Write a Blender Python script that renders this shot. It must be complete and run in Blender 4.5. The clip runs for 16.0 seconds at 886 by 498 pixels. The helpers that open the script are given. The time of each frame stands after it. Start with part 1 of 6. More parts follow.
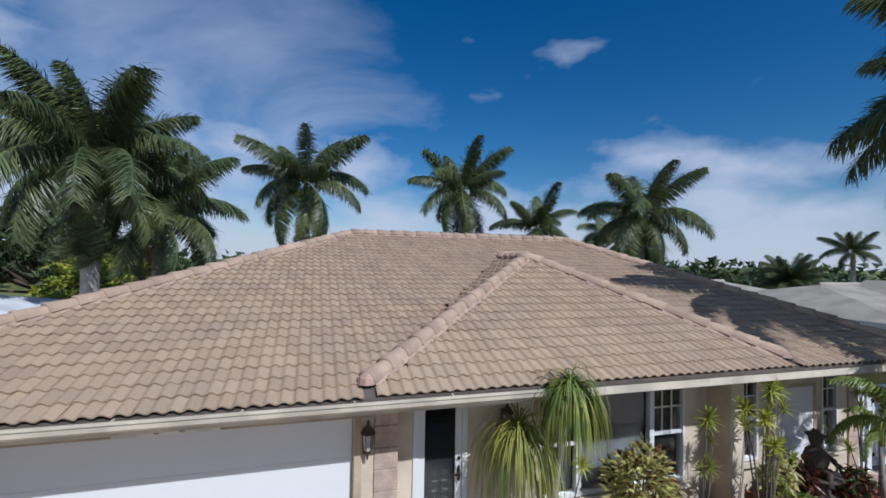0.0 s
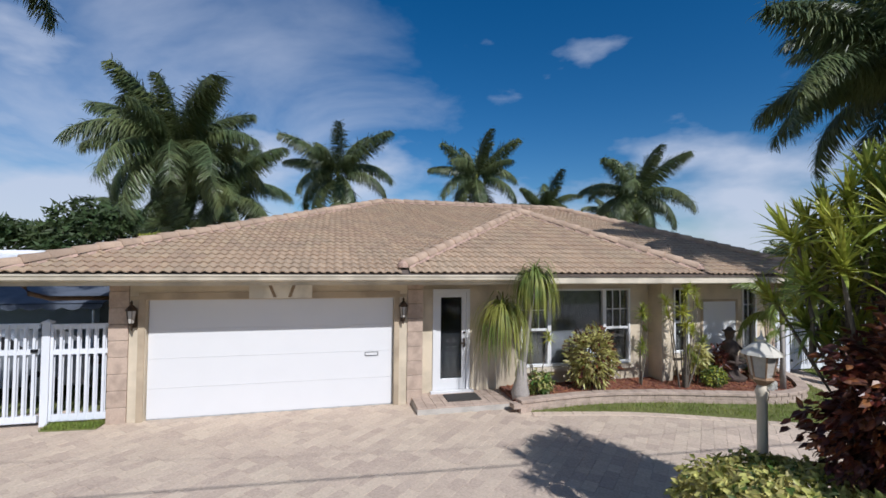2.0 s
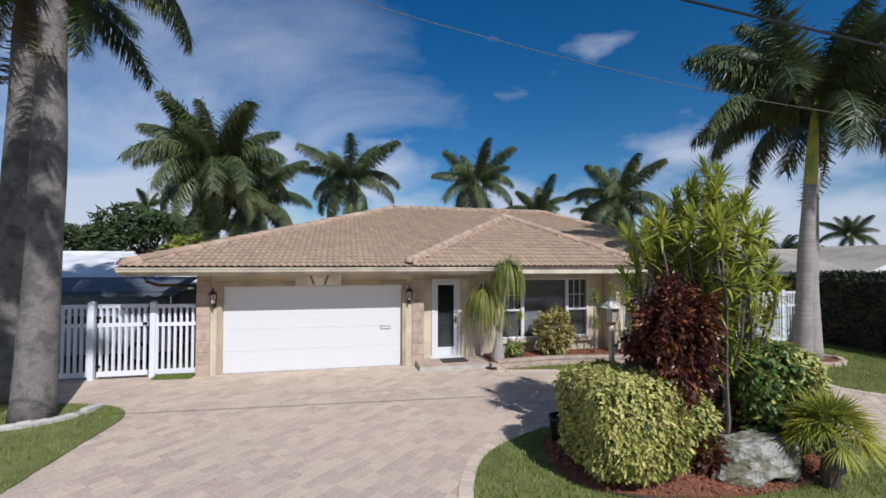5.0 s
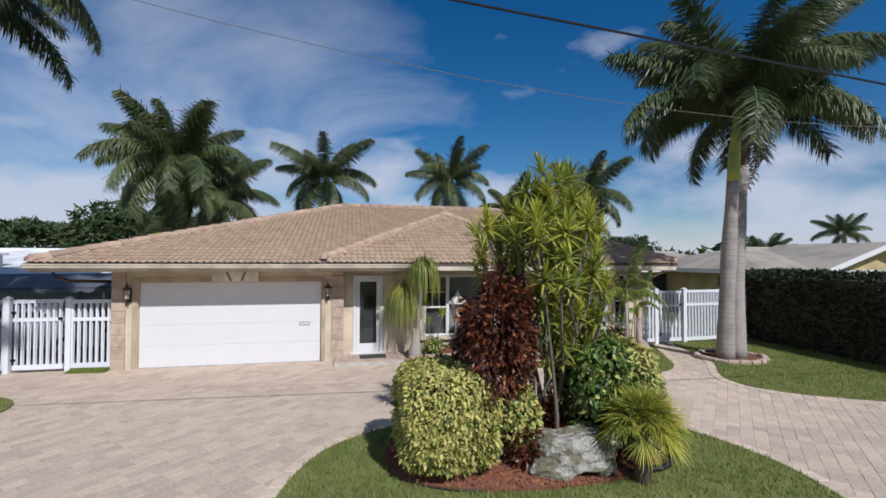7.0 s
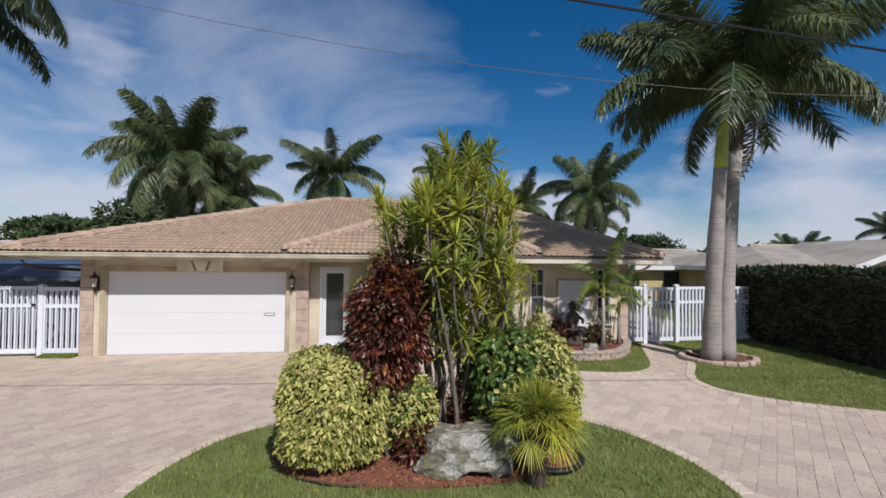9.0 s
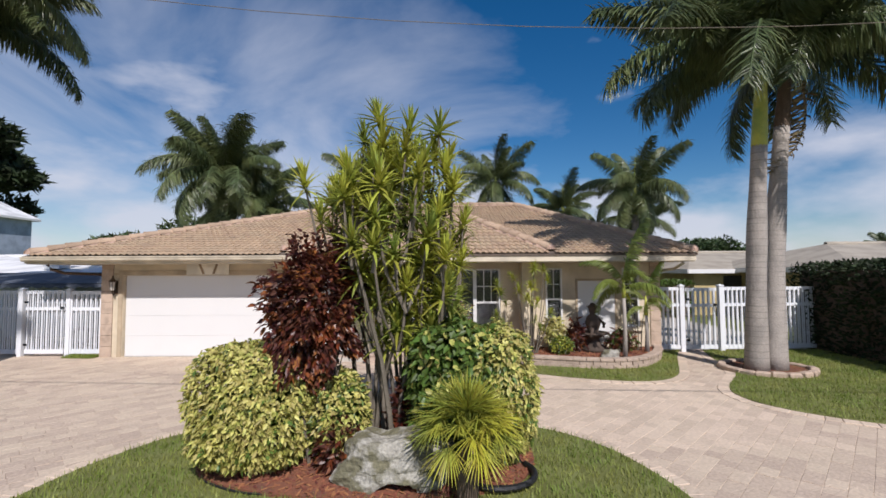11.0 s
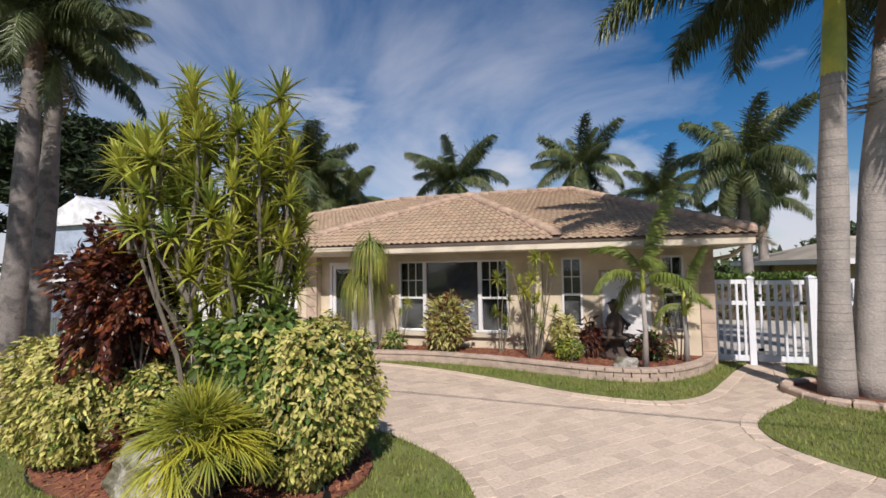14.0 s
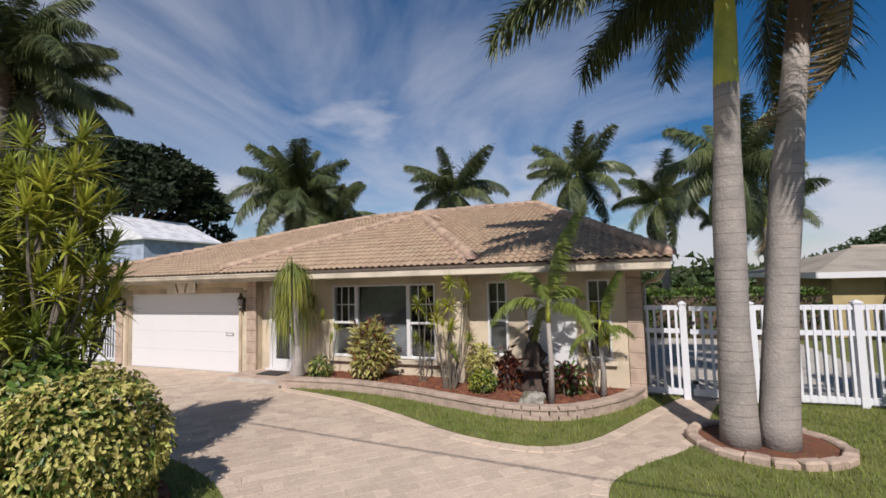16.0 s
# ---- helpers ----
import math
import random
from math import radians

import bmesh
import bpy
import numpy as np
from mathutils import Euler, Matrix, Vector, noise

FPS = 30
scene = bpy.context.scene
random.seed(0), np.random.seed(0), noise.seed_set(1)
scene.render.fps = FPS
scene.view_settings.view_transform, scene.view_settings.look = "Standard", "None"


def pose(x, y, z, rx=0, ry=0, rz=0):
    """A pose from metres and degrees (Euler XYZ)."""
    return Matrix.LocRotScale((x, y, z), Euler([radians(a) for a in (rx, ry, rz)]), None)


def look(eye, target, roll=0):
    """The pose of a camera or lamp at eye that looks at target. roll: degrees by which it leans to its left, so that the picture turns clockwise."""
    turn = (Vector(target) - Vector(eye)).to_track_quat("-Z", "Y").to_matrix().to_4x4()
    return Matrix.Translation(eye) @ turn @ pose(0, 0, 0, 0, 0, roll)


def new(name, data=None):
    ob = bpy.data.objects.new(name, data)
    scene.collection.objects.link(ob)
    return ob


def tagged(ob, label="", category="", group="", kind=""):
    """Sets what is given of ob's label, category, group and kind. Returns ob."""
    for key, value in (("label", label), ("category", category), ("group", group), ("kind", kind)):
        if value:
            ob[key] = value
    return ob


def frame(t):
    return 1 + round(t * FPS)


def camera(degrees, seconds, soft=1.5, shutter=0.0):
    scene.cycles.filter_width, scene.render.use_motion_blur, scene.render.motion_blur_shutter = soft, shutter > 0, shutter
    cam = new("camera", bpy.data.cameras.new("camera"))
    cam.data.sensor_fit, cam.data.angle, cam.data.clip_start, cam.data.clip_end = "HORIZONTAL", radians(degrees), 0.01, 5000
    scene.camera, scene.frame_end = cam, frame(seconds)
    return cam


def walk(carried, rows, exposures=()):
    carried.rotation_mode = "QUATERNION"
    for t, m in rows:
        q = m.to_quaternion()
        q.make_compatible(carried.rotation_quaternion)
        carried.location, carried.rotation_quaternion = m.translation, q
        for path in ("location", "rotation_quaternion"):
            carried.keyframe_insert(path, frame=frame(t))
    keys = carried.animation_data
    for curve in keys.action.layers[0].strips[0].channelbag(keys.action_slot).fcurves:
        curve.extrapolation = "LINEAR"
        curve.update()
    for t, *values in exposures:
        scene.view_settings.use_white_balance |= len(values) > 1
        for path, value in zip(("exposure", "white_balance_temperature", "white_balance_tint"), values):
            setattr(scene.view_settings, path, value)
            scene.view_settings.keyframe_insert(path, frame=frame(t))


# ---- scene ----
cam = camera(90.5, 16.0, soft=1.6)

PATH = [
    (0, (1.305, -0.656, 4.391), (1.87, 1.263, 4.442), 0.9),
    (0.5, (0.952, -1.624, 4.074), (1.475, 0.307, 4.114), 1.1),
    (1, (0.848, -2.325, 3.606), (1.35, -0.389, 3.656), 0.9),
    (1.5, (0.841, -2.905, 3.193), (1.323, -0.965, 3.258), 0.8),
    (2, (0.679, -3.703, 2.966), (1.154, -1.761, 3.027), 0.5),
    (2.5, (0.413, -4.509, 2.902), (0.882, -2.566, 2.966), 0.8),
    (3, (0.166, -5.213, 2.962), (0.618, -3.265, 3.013), 0.7),
    (5.5, (0.397, -6.829, 2.904), (0.838, -4.879, 2.955), 0.0),
    (6, (1.126, -7.04, 2.93), (1.554, -5.087, 2.977), -0.1),
    (6.5, (1.907, -7.204, 2.937), (2.319, -5.247, 2.978), -0.2),
    (7, (2.674, -7.235, 2.876), (3.085, -5.278, 2.92), 0.2),
    (7.5, (3.327, -7.09, 2.765), (3.782, -5.143, 2.822), 0.2),
    (8, (3.748, -6.97, 2.639), (4.231, -5.029, 2.693), 0.6),
    (8.5, (4.09, -6.984, 2.561), (4.539, -5.036, 2.62), 0.8),
    (9, (4.547, -7.175, 2.662), (4.814, -5.194, 2.704), 0.6),
    (11.5, (6.635, -6.373, 2.213), (6.601, -4.376, 2.321), -0.4),
    (12, (7.221, -6.133, 2.142), (7.125, -4.138, 2.24), -0.6),
    (12.5, (7.817, -5.858, 2.034), (7.6, -3.873, 2.136), -0.6),
    (13, (8.322, -5.613, 2.015), (7.976, -3.645, 2.109), -0.6),
    (13.5, (8.81, -5.373, 2.046), (8.33, -3.433, 2.136), -0.7),
    (14, (9.284, -5.069, 2.109), (8.707, -3.157, 2.209), -0.9),
    (14.5, (9.854, -4.754, 2.193), (9.225, -2.858, 2.298), -1.0),
    (15, (10.49, -4.53, 2.306), (9.793, -2.658, 2.421), -1.2),
    (15.5, (11.15, -4.26, 2.4), (10.391, -2.413, 2.52), -1.4),
    (16, (11.66, -3.92, 2.46), (10.935, -2.061, 2.597), -1.5),
]
walk(cam, [(t, look(eye, target, roll)) for t, eye, target, roll in PATH],
     [(0, -0.26, 5450, 12), (1.5, -0.12, 5750, 12), (3, -0.1, 5750, 12), (6, -0.16, 5850, 13), (9, -0.18, 6000, 14), (12, 0.05, 6350, 16), (14, 0.02, 6450, 16), (16, -0.12, 6400, 16)])

# ---------------- world, sun, exposure ----------------
SUN_TO = Vector((0.33, -1.0, 1.0)).normalized()
world = bpy.data.worlds.new("sky")
scene.world = world
world.use_nodes = True
wn, wl = world.node_tree.nodes, world.node_tree.links
wn.clear()
sky = wn.new("ShaderNodeTexSky")
sky.sky_type, sky.sun_disc = "NISHITA", False
sky.sun_elevation = math.asin(SUN_TO.z)
sky.sun_rotation = math.atan2(SUN_TO.x, SUN_TO.y)
sky.air_density, sky.dust_density, sky.ozone_density = 1.0, 0.2, 2.5
bg = wn.new("ShaderNodeBackground")
bg.inputs["Strength"].default_value = 0.06
geo = wn.new("ShaderNodeTexCoord")
sep = wn.new("ShaderNodeSeparateXYZ")
wl.new(geo.outputs["Generated"], sep.inputs[0])


def wmath(op, a, b=None):
    n = wn.new("ShaderNodeMath")
    n.operation = op
    for i, v in enumerate((a, b)):
        if v is None:
            continue
        if isinstance(v, (int, float)):
            n.inputs[i].default_value = v
        else:
            wl.new(v, n.inputs[i])
    return n.outputs[0]


# the clouds lie on a flat layer: direction divided by height
zz = wmath("ADD", wmath("MAXIMUM", sep.outputs["Z"], 0.0), 0.16)
cu, cv = wmath("DIVIDE", sep.outputs["X"], zz), wmath("DIVIDE", sep.outputs["Y"], zz)
comb = wn.new("ShaderNodeCombineXYZ")
wl.new(cu, comb.inputs[0]), wl.new(cv, comb.inputs[1])
mp = wn.new("ShaderNodeMapping")
mp.inputs["Location"].default_value = (1.35, 0.6, 0)
mp.inputs["Rotation"].default_value = (0, 0, radians(-12))
mp.inputs["Scale"].default_value = (0.95, 0.50, 1)
swing = wn.new("ShaderNodeVectorRotate")
swing.rotation_type = "Z_AXIS"
swing.inputs["Angle"].default_value = radians(-10)
wl.new(comb.outputs[0], swing.inputs["Vector"])
wl.new(swing.outputs[0], mp.inputs[0])
cn = wn.new("ShaderNodeTexNoise")
cn.inputs["Scale"].default_value, cn.inputs["Detail"].default_value = 1.1, 7.0
cn.inputs["Roughness"].default_value, cn.inputs["Distortion"].default_value = 0.55, 0.7
wl.new(mp.outputs[0], cn.inputs["Vector"])
cr = wn.new("ShaderNodeValToRGB")
cr.color_ramp.elements[0].position, cr.color_ramp.elements[1].position = 0.46, 0.82
# thicker cirrus towards the west, clear blue to the east
bias = wmath("MULTIPLY", wmath("MINIMUM", wmath("MAXIMUM", wmath("ADD", cu, 0.0), -0.6), 0.6), -0.24)
wl.new(wmath("ADD", cn.outputs["Fac"], bias), cr.inputs[0])
# a bank of heaped cloud low over the horizon
mp2 = wn.new("ShaderNodeMapping")
mp2.inputs["Scale"].default_value = (2.2, 2.2, 5.0)
wl.new(geo.outputs["Generated"], mp2.inputs[0])
cn2 = wn.new("ShaderNodeTexNoise")
cn2.inputs["Scale"].default_value, cn2.inputs["Detail"].default_value, cn2.inputs["Roughness"].default_value = 1.3, 6.0, 0.5
wl.new(mp2.outputs[0], cn2.inputs["Vector"])
low = wmath("SUBTRACT", wmath("ADD", cn2.outputs["Fac"], 0.13), wmath("MULTIPLY", sep.outputs["Z"], 0.85))
cr2 = wn.new("ShaderNodeValToRGB")
cr2.color_ramp.elements[0].position, cr2.color_ramp.elements[1].position = 0.40, 0.58
wl.new(low, cr2.inputs[0])
cover = wmath("MAXIMUM", wmath("MULTIPLY", cr.outputs["Color"], 0.8), wmath("MULTIPLY", cr2.outputs["Color"], 0.85))
mixw = wn.new("ShaderNodeMix")
mixw.data_type = "RGBA"
wl.new(cover, mixw.inputs["Factor"])
hsky = wn.new("ShaderNodeHueSaturation")
hsky.inputs["Saturation"].default_value, hsky.inputs["Hue"].default_value, hsky.inputs["Value"].default_value = 1.40, 0.499, 1.34
wl.new(sky.outputs[0], hsky.inputs["Color"])
wl.new(hsky.outputs[0], mixw.inputs["A"])
mixw.inputs["B"].default_value = (11.0, 11.4, 12.3, 1)
wl.new(mixw.outputs["Result"], bg.inputs["Color"])
wo = wn.new("ShaderNodeOutputWorld")
wl.new(bg.outputs[0], wo.inputs[0])

sun = new("sun", bpy.data.lights.new("sun", "SUN"))
sun.data.energy, sun.data.angle, sun.data.color = 5.0, radians(0.53), (1.0, 0.955, 0.89)
sun.matrix_world = look(SUN_TO * 50, (0, 0, 0))

# ---------------- materials ----------------


def material(name, colour, rough=0.7, vary=0.15, scale=6.0, fine=60.0, bump=0.2, metal=0.0, spec=0.4,
             second=None, mix=(0.42, 0.62), per_piece=0.0, island=0.0, through_light=0.0, coat=0.0, second_scale=None):
    """A node material: base colour with broad and fine variation, relief, and optional light through thin leaves."""
    m = bpy.data.materials.new(name)
    m.use_nodes = True
    n, l = m.node_tree.nodes, m.node_tree.links
    p = n["Principled BSDF"]
    p.inputs["Roughness"].default_value, p.inputs["Metallic"].default_value = rough, metal
    p.inputs["Specular IOR Level"].default_value = spec
    p.inputs["Coat Weight"].default_value = coat
    tc = n.new("ShaderNodeTexCoord")
    src = tc.outputs["Object"]
    geo_ = n.new("ShaderNodeNewGeometry")
    src = geo_.outputs["Position"]
    a = n.new("ShaderNodeTexNoise")
    a.inputs["Scale"].default_value, a.inputs["Detail"].default_value = scale, 4.0
    l.new(src, a.inputs["Vector"])
    b = n.new("ShaderNodeTexNoise")
    b.inputs["Scale"].default_value, b.inputs["Detail"].default_value = fine, 3.0
    l.new(src, b.inputs["Vector"])
    cm = n.new("ShaderNodeMix")
    cm.data_type = "RGBA"
    cm.inputs["A"].default_value = (*colour, 1)
    cm.inputs["B"].default_value = (*(second or [c * 0.72 for c in colour]), 1)
    rp = n.new("ShaderNodeMapRange")
    rp.inputs["From Min"].default_value, rp.inputs["From Max"].default_value = mix
    if second_scale:
        c2 = n.new("ShaderNodeTexNoise")
        c2.inputs["Scale"].default_value, c2.inputs["Detail"].default_value = second_scale, 3.0
        l.new(src, c2.inputs["Vector"])
        l.new(c2.outputs["Fac"], rp.inputs["Value"])
    else:
        l.new(a.outputs["Fac"], rp.inputs["Value"])
    l.new(rp.outputs["Result"], cm.inputs["Factor"])
    hs = n.new("ShaderNodeHueSaturation")
    l.new(cm.outputs["Result"], hs.inputs["Color"])
    # value = 1 + vary * (noise sum) + per-piece change
    def mth(op, x, y):
        k = n.new("ShaderNodeMath")
        k.operation = op
        for i, v in enumerate((x, y)):
            if isinstance(v, (int, float)):
                k.inputs[i].default_value = v
            else:
                l.new(v, k.inputs[i])
        return k.outputs[0]
    tot = mth("ADD", a.outputs["Fac"], b.outputs["Fac"])
    val = mth("ADD", mth("MULTIPLY", mth("SUBTRACT", tot, 1.0), vary * 2.5), 1.0)
    if per_piece:
        oi = n.new("ShaderNodeObjectInfo")
        val = mth("ADD", val, mth("MULTIPLY", mth("SUBTRACT", oi.outputs["Random"], 0.5), per_piece))
    if island:
        val = mth("ADD", val, mth("MULTIPLY", mth("SUBTRACT", geo_.outputs["Random Per Island"], 0.5), island))
        hv = mth("ADD", mth("MULTIPLY", mth("SUBTRACT", geo_.outputs["Random Per Island"], 0.5), island * 0.05), 0.5)
        l.new(hv, hs.inputs["Hue"])
    l.new(val, hs.inputs["Value"])
    l.new(hs.outputs[0], p.inputs["Base Color"])
    if bump:
        bp = n.new("ShaderNodeBump")
        bp.inputs["Strength"].default_value, bp.inputs["Distance"].default_value = bump, 0.02
        l.new(b.outputs["Fac"], bp.inputs["Height"])
        l.new(bp.outputs[0], p.inputs["Normal"])
    if through_light:
        tr_ = n.new("ShaderNodeBsdfTranslucent")
        l.new(hs.outputs[0], tr_.inputs["Color"])
        ms = n.new("ShaderNodeMixShader")
        ms.inputs[0].default_value = through_light
        l.new(p.outputs[0], ms.inputs[1]), l.new(tr_.outputs[0], ms.inputs[2])
        l.new(ms.outputs[0], n["Material Output"].inputs["Surface"])
    return m


TILE = material("roof_tile_clay", (0.435, 0.31, 0.205), 0.85, 0.14, 1.3, 45, 0.5, second=(0.37, 0.275, 0.185), per_piece=0.2, island=0.2)
MORTAR = material("roof_mortar", (0.50, 0.34, 0.26), 0.9, 0.15, 9, 70, 0.6)
CAP = material("ridge_cap_clay", (0.45, 0.325, 0.23), 0.85, 0.16, 3, 45, 0.5, per_piece=0.25)
DECK = material("roof_underlay", (0.13, 0.10, 0.08), 0.9, 0.1)
STUCCO = material("cream_stucco", (0.66, 0.56, 0.41), 0.9, 0.06, 1.2, 90, 0.5, spec=0.2)
TRIM = material("cream_trim_paint", (0.63, 0.55, 0.42), 0.6, 0.05, 2, 70, 0.1)
CREAM = material("pale_cream_paint", (0.80, 0.74, 0.62), 0.7, 0.05, 2, 70, 0.1)
BROWNP = material("brown_bar_paint", (0.30, 0.22, 0.14), 0.8, 0.06, 2, 80, 0.2)
INK = material("dark_door_panel", (0.012, 0.012, 0.013), 0.8, 0.1)
BAND = material("tan_band_paint", (0.48, 0.38, 0.26), 0.8, 0.06, 2, 80, 0.3)
STONE = material("pink_stone_block", (0.50, 0.38, 0.29), 0.85, 0.14, 5, 50, 0.6, per_piece=0.12)
WHITE = material("white_paint", (0.68, 0.67, 0.655), 0.45, 0.008, 2, 60, 0.03, mix=(0.3, 4.0))
VINYL = material("white_vinyl", (0.74, 0.75, 0.77), 0.4, 0.01, 2, 60, 0.02, mix=(0.3, 4.0))
SILVER = material("silver_car_paint", (0.42, 0.44, 0.47), 0.3, 0.02, 2, 60, 0.0, metal=0.5, coat=0.6)
GREYP = material("grey_panel", (0.45, 0.45, 0.44), 0.6, 0.05)
# near-black colour holds the darkness of the rooms behind the windows
DARK = material("unlit_room_dark", (0.05, 0.048, 0.045), 0.9, 0.1)
# dark slate tone of the middle pane, room gloom and reflection in one colour
BACKING = material("grey_pane_backing", (0.13, 0.13, 0.135), 0.8, 0.05)
BLACK = material("black_metal", (0.02, 0.02, 0.022), 0.4, 0.1, 8, 60, 0.1, metal=0.3)
RUST = material("rusted_brass", (0.34, 0.22, 0.13), 0.7, 0.3, 14, 60, 0.3, metal=0.2)
BRONZE = material("bronze_metal", (0.09, 0.06, 0.04), 0.45, 0.15, 12, 60, 0.2, metal=0.6)
PAVER = material("tan_paver", (0.575, 0.455, 0.35), 0.9, 0.22, 0.6, 30, 0.5, second=(0.50, 0.40, 0.305), per_piece=0.22, island=0.22)
JOINT = material("paver_sand", (0.50, 0.405, 0.315), 0.95, 0.2, 4, 90, 0.4)
BRICKM = material("pink_wall_stone", (0.48, 0.37, 0.29), 0.9, 0.2, 5, 45, 0.6, per_piece=0.13)
GRASSM = material("lawn_soil", (0.14, 0.15, 0.04), 0.95, 0.3, 3, 60, 0.6, second=(0.15, 0.165, 0.05))
BLADE = material("grass_blade", (0.185, 0.245, 0.04), 0.6, 0.2, 1.4, 20, 0.0, second=(0.255, 0.27, 0.065), island=0.5, through_light=0.3)
MULCH = material("red_mulch", (0.22, 0.085, 0.045), 0.95, 0.3, 8, 60, 0.9, second=(0.14, 0.06, 0.04))
CHIP = material("red_wood_chip", (0.26, 0.095, 0.05), 0.9, 0.2, 8, 60, 0.3, island=0.8)
ROCKM = material("grey_limestone", (0.37, 0.35, 0.30), 0.9, 0.5, 4, 26, 1.0, second=(0.13, 0.12, 0.075), mix=(0.46, 0.56))
TRUNK = material("palm_trunk_grey", (0.36, 0.32, 0.28), 0.9, 0.2, 2.5, 30, 0.6, second=(0.25, 0.225, 0.20))
# mottled bark, its colour darkened for the shade on the corner palms
TRUNK_SHADED = material("palm_trunk_mottled_shaded", (0.21, 0.185, 0.165), 0.9, 0.35, 3.5, 30, 0.7, second=(0.10, 0.09, 0.08), mix=(0.44, 0.6))
RING = material("palm_trunk_scar", (0.27, 0.24, 0.21), 0.9, 0.2, 5, 40, 0.5)
SHAFT = material("palm_crownshaft", (0.40, 0.40, 0.06), 0.45, 0.12, 2.5, 40, 0.1, second=(0.20, 0.26, 0.05))
FROND = material("palm_frond", (0.082, 0.112, 0.045), 0.38, 0.2, 0.9, 20, 0.0, second=(0.13, 0.15, 0.055), island=0.6, through_light=0.14, per_piece=0.35)
OLDFROND = material("dry_frond", (0.25, 0.19, 0.10), 0.8, 0.2, 1, 20, 0.0, island=0.5, through_light=0.15)
FRUIT = material("palm_flower_stalk", (0.35, 0.30, 0.12), 0.8, 0.2)
STEM = material("grey_stem", (0.17, 0.145, 0.11), 0.85, 0.2, 8, 50, 0.5)
LIME = material("dracaena_leaf", (0.40, 0.40, 0.055), 0.4, 0.15, 1.5, 20, 0.0, second=(0.20, 0.25, 0.05), island=0.6, through_light=0.35, per_piece=0.3)
FANL = material("fan_palm_leaf", (0.47, 0.43, 0.05), 0.45, 0.15, 2, 30, 0.0, second=(0.24, 0.27, 0.05), island=0.6, through_light=0.35)
VARIE = material("variegated_leaf", (0.53, 0.475, 0.15), 0.5, 0.1, 3, 30, 0.0, second=(0.33, 0.33, 0.075), mix=(0.46, 0.60), second_scale=9.0, island=0.6, through_light=0.25)
GREENL = material("green_leaf", (0.075, 0.125, 0.022), 0.45, 0.15, 3, 30, 0.0, second=(0.10, 0.155, 0.03), island=0.6, through_light=0.22)
CROTON = material("croton_leaf", (0.075, 0.026, 0.02), 0.35, 0.2, 3, 30, 0.0, second=(0.23, 0.07, 0.024), mix=(0.48, 0.63), second_scale=7.0, island=0.8, through_light=0.25)
GOLD = material("gold_leaf", (0.58, 0.52, 0.20), 0.4, 0.15, 3, 30, 0.0, second=(0.36, 0.36, 0.10), second_scale=8.0, island=0.6, through_light=0.4)
YOUNGL = material("young_palm_leaf", (0.24, 0.28, 0.06), 0.4, 0.15, 1.5, 20, 0.0, second=(0.15, 0.20, 0.04), island=0.5, through_light=0.3)
PONY = material("pony_leaf", (0.33, 0.33, 0.065), 0.5, 0.15, 2, 30, 0.0, second=(0.14, 0.19, 0.04), island=0.5, through_light=0.25)
# leaf green taken down to near black for the hedge's shaded side
HEDGEM = material("hedge_leaf_shaded", (0.016, 0.028, 0.008), 0.75, 0.2, 1, 20, 0.0, second=(0.024, 0.038, 0.011), island=0.7, through_light=0.15)
TREEL = material("tree_leaf", (0.06, 0.085, 0.025), 0.6, 0.2, 0.3, 8, 0.0, second=(0.035, 0.06, 0.018), island=0.6, through_light=0.15)
WOODB = material("bark_brown", (0.12, 0.085, 0.06), 0.9, 0.2, 5, 40, 0.5)
NROOF = material("pale_roof_tile", (0.38, 0.335, 0.27), 0.85, 0.1, 1, 30, 0.3, per_piece=0.1, island=0.12)
NWALL = material("yellow_stucco", (0.50, 0.40, 0.20), 0.9, 0.06, 1, 60, 0.3)
WROOF = material("white_roof", (0.72, 0.72, 0.72), 0.8, 0.05, 1, 40, 0.2)
# neighbours' walls, the blue cast of shade mixed into the paint colour
WWALL = material("wall_shade_blue", (0.38, 0.44, 0.54), 0.9, 0.05, 1, 60, 0.2)
AWN = material("slate_blue_awning", (0.10, 0.115, 0.145), 0.8, 0.1, 3, 60, 0.2)
CONC = material("pale_concrete", (0.5, 0.46, 0.40), 0.9, 0.15, 3, 50, 0.4)
RUBBER = material("black_edging", (0.015, 0.015, 0.016), 0.5, 0.1)
MAT = material("door_mat", (0.05, 0.045, 0.04), 0.95, 0.2, 20, 120, 0.5)
STATUE = material("dark_cast_stone", (0.085, 0.06, 0.045), 0.8, 0.2, 8, 60, 0.5)

GLASS = bpy.data.materials.new("window_glass")
GLASS.use_nodes = True
gp_ = GLASS.node_tree.nodes["Principled BSDF"]
gp_.inputs["Base Color"].default_value = (0.75, 0.8, 0.82, 1)
gp_.inputs["Roughness"].default_value, gp_.inputs["Transmission Weight"].default_value, gp_.inputs["IOR"].default_value = 0.01, 1.0, 1.45

# ---------------- mesh helpers ----------------


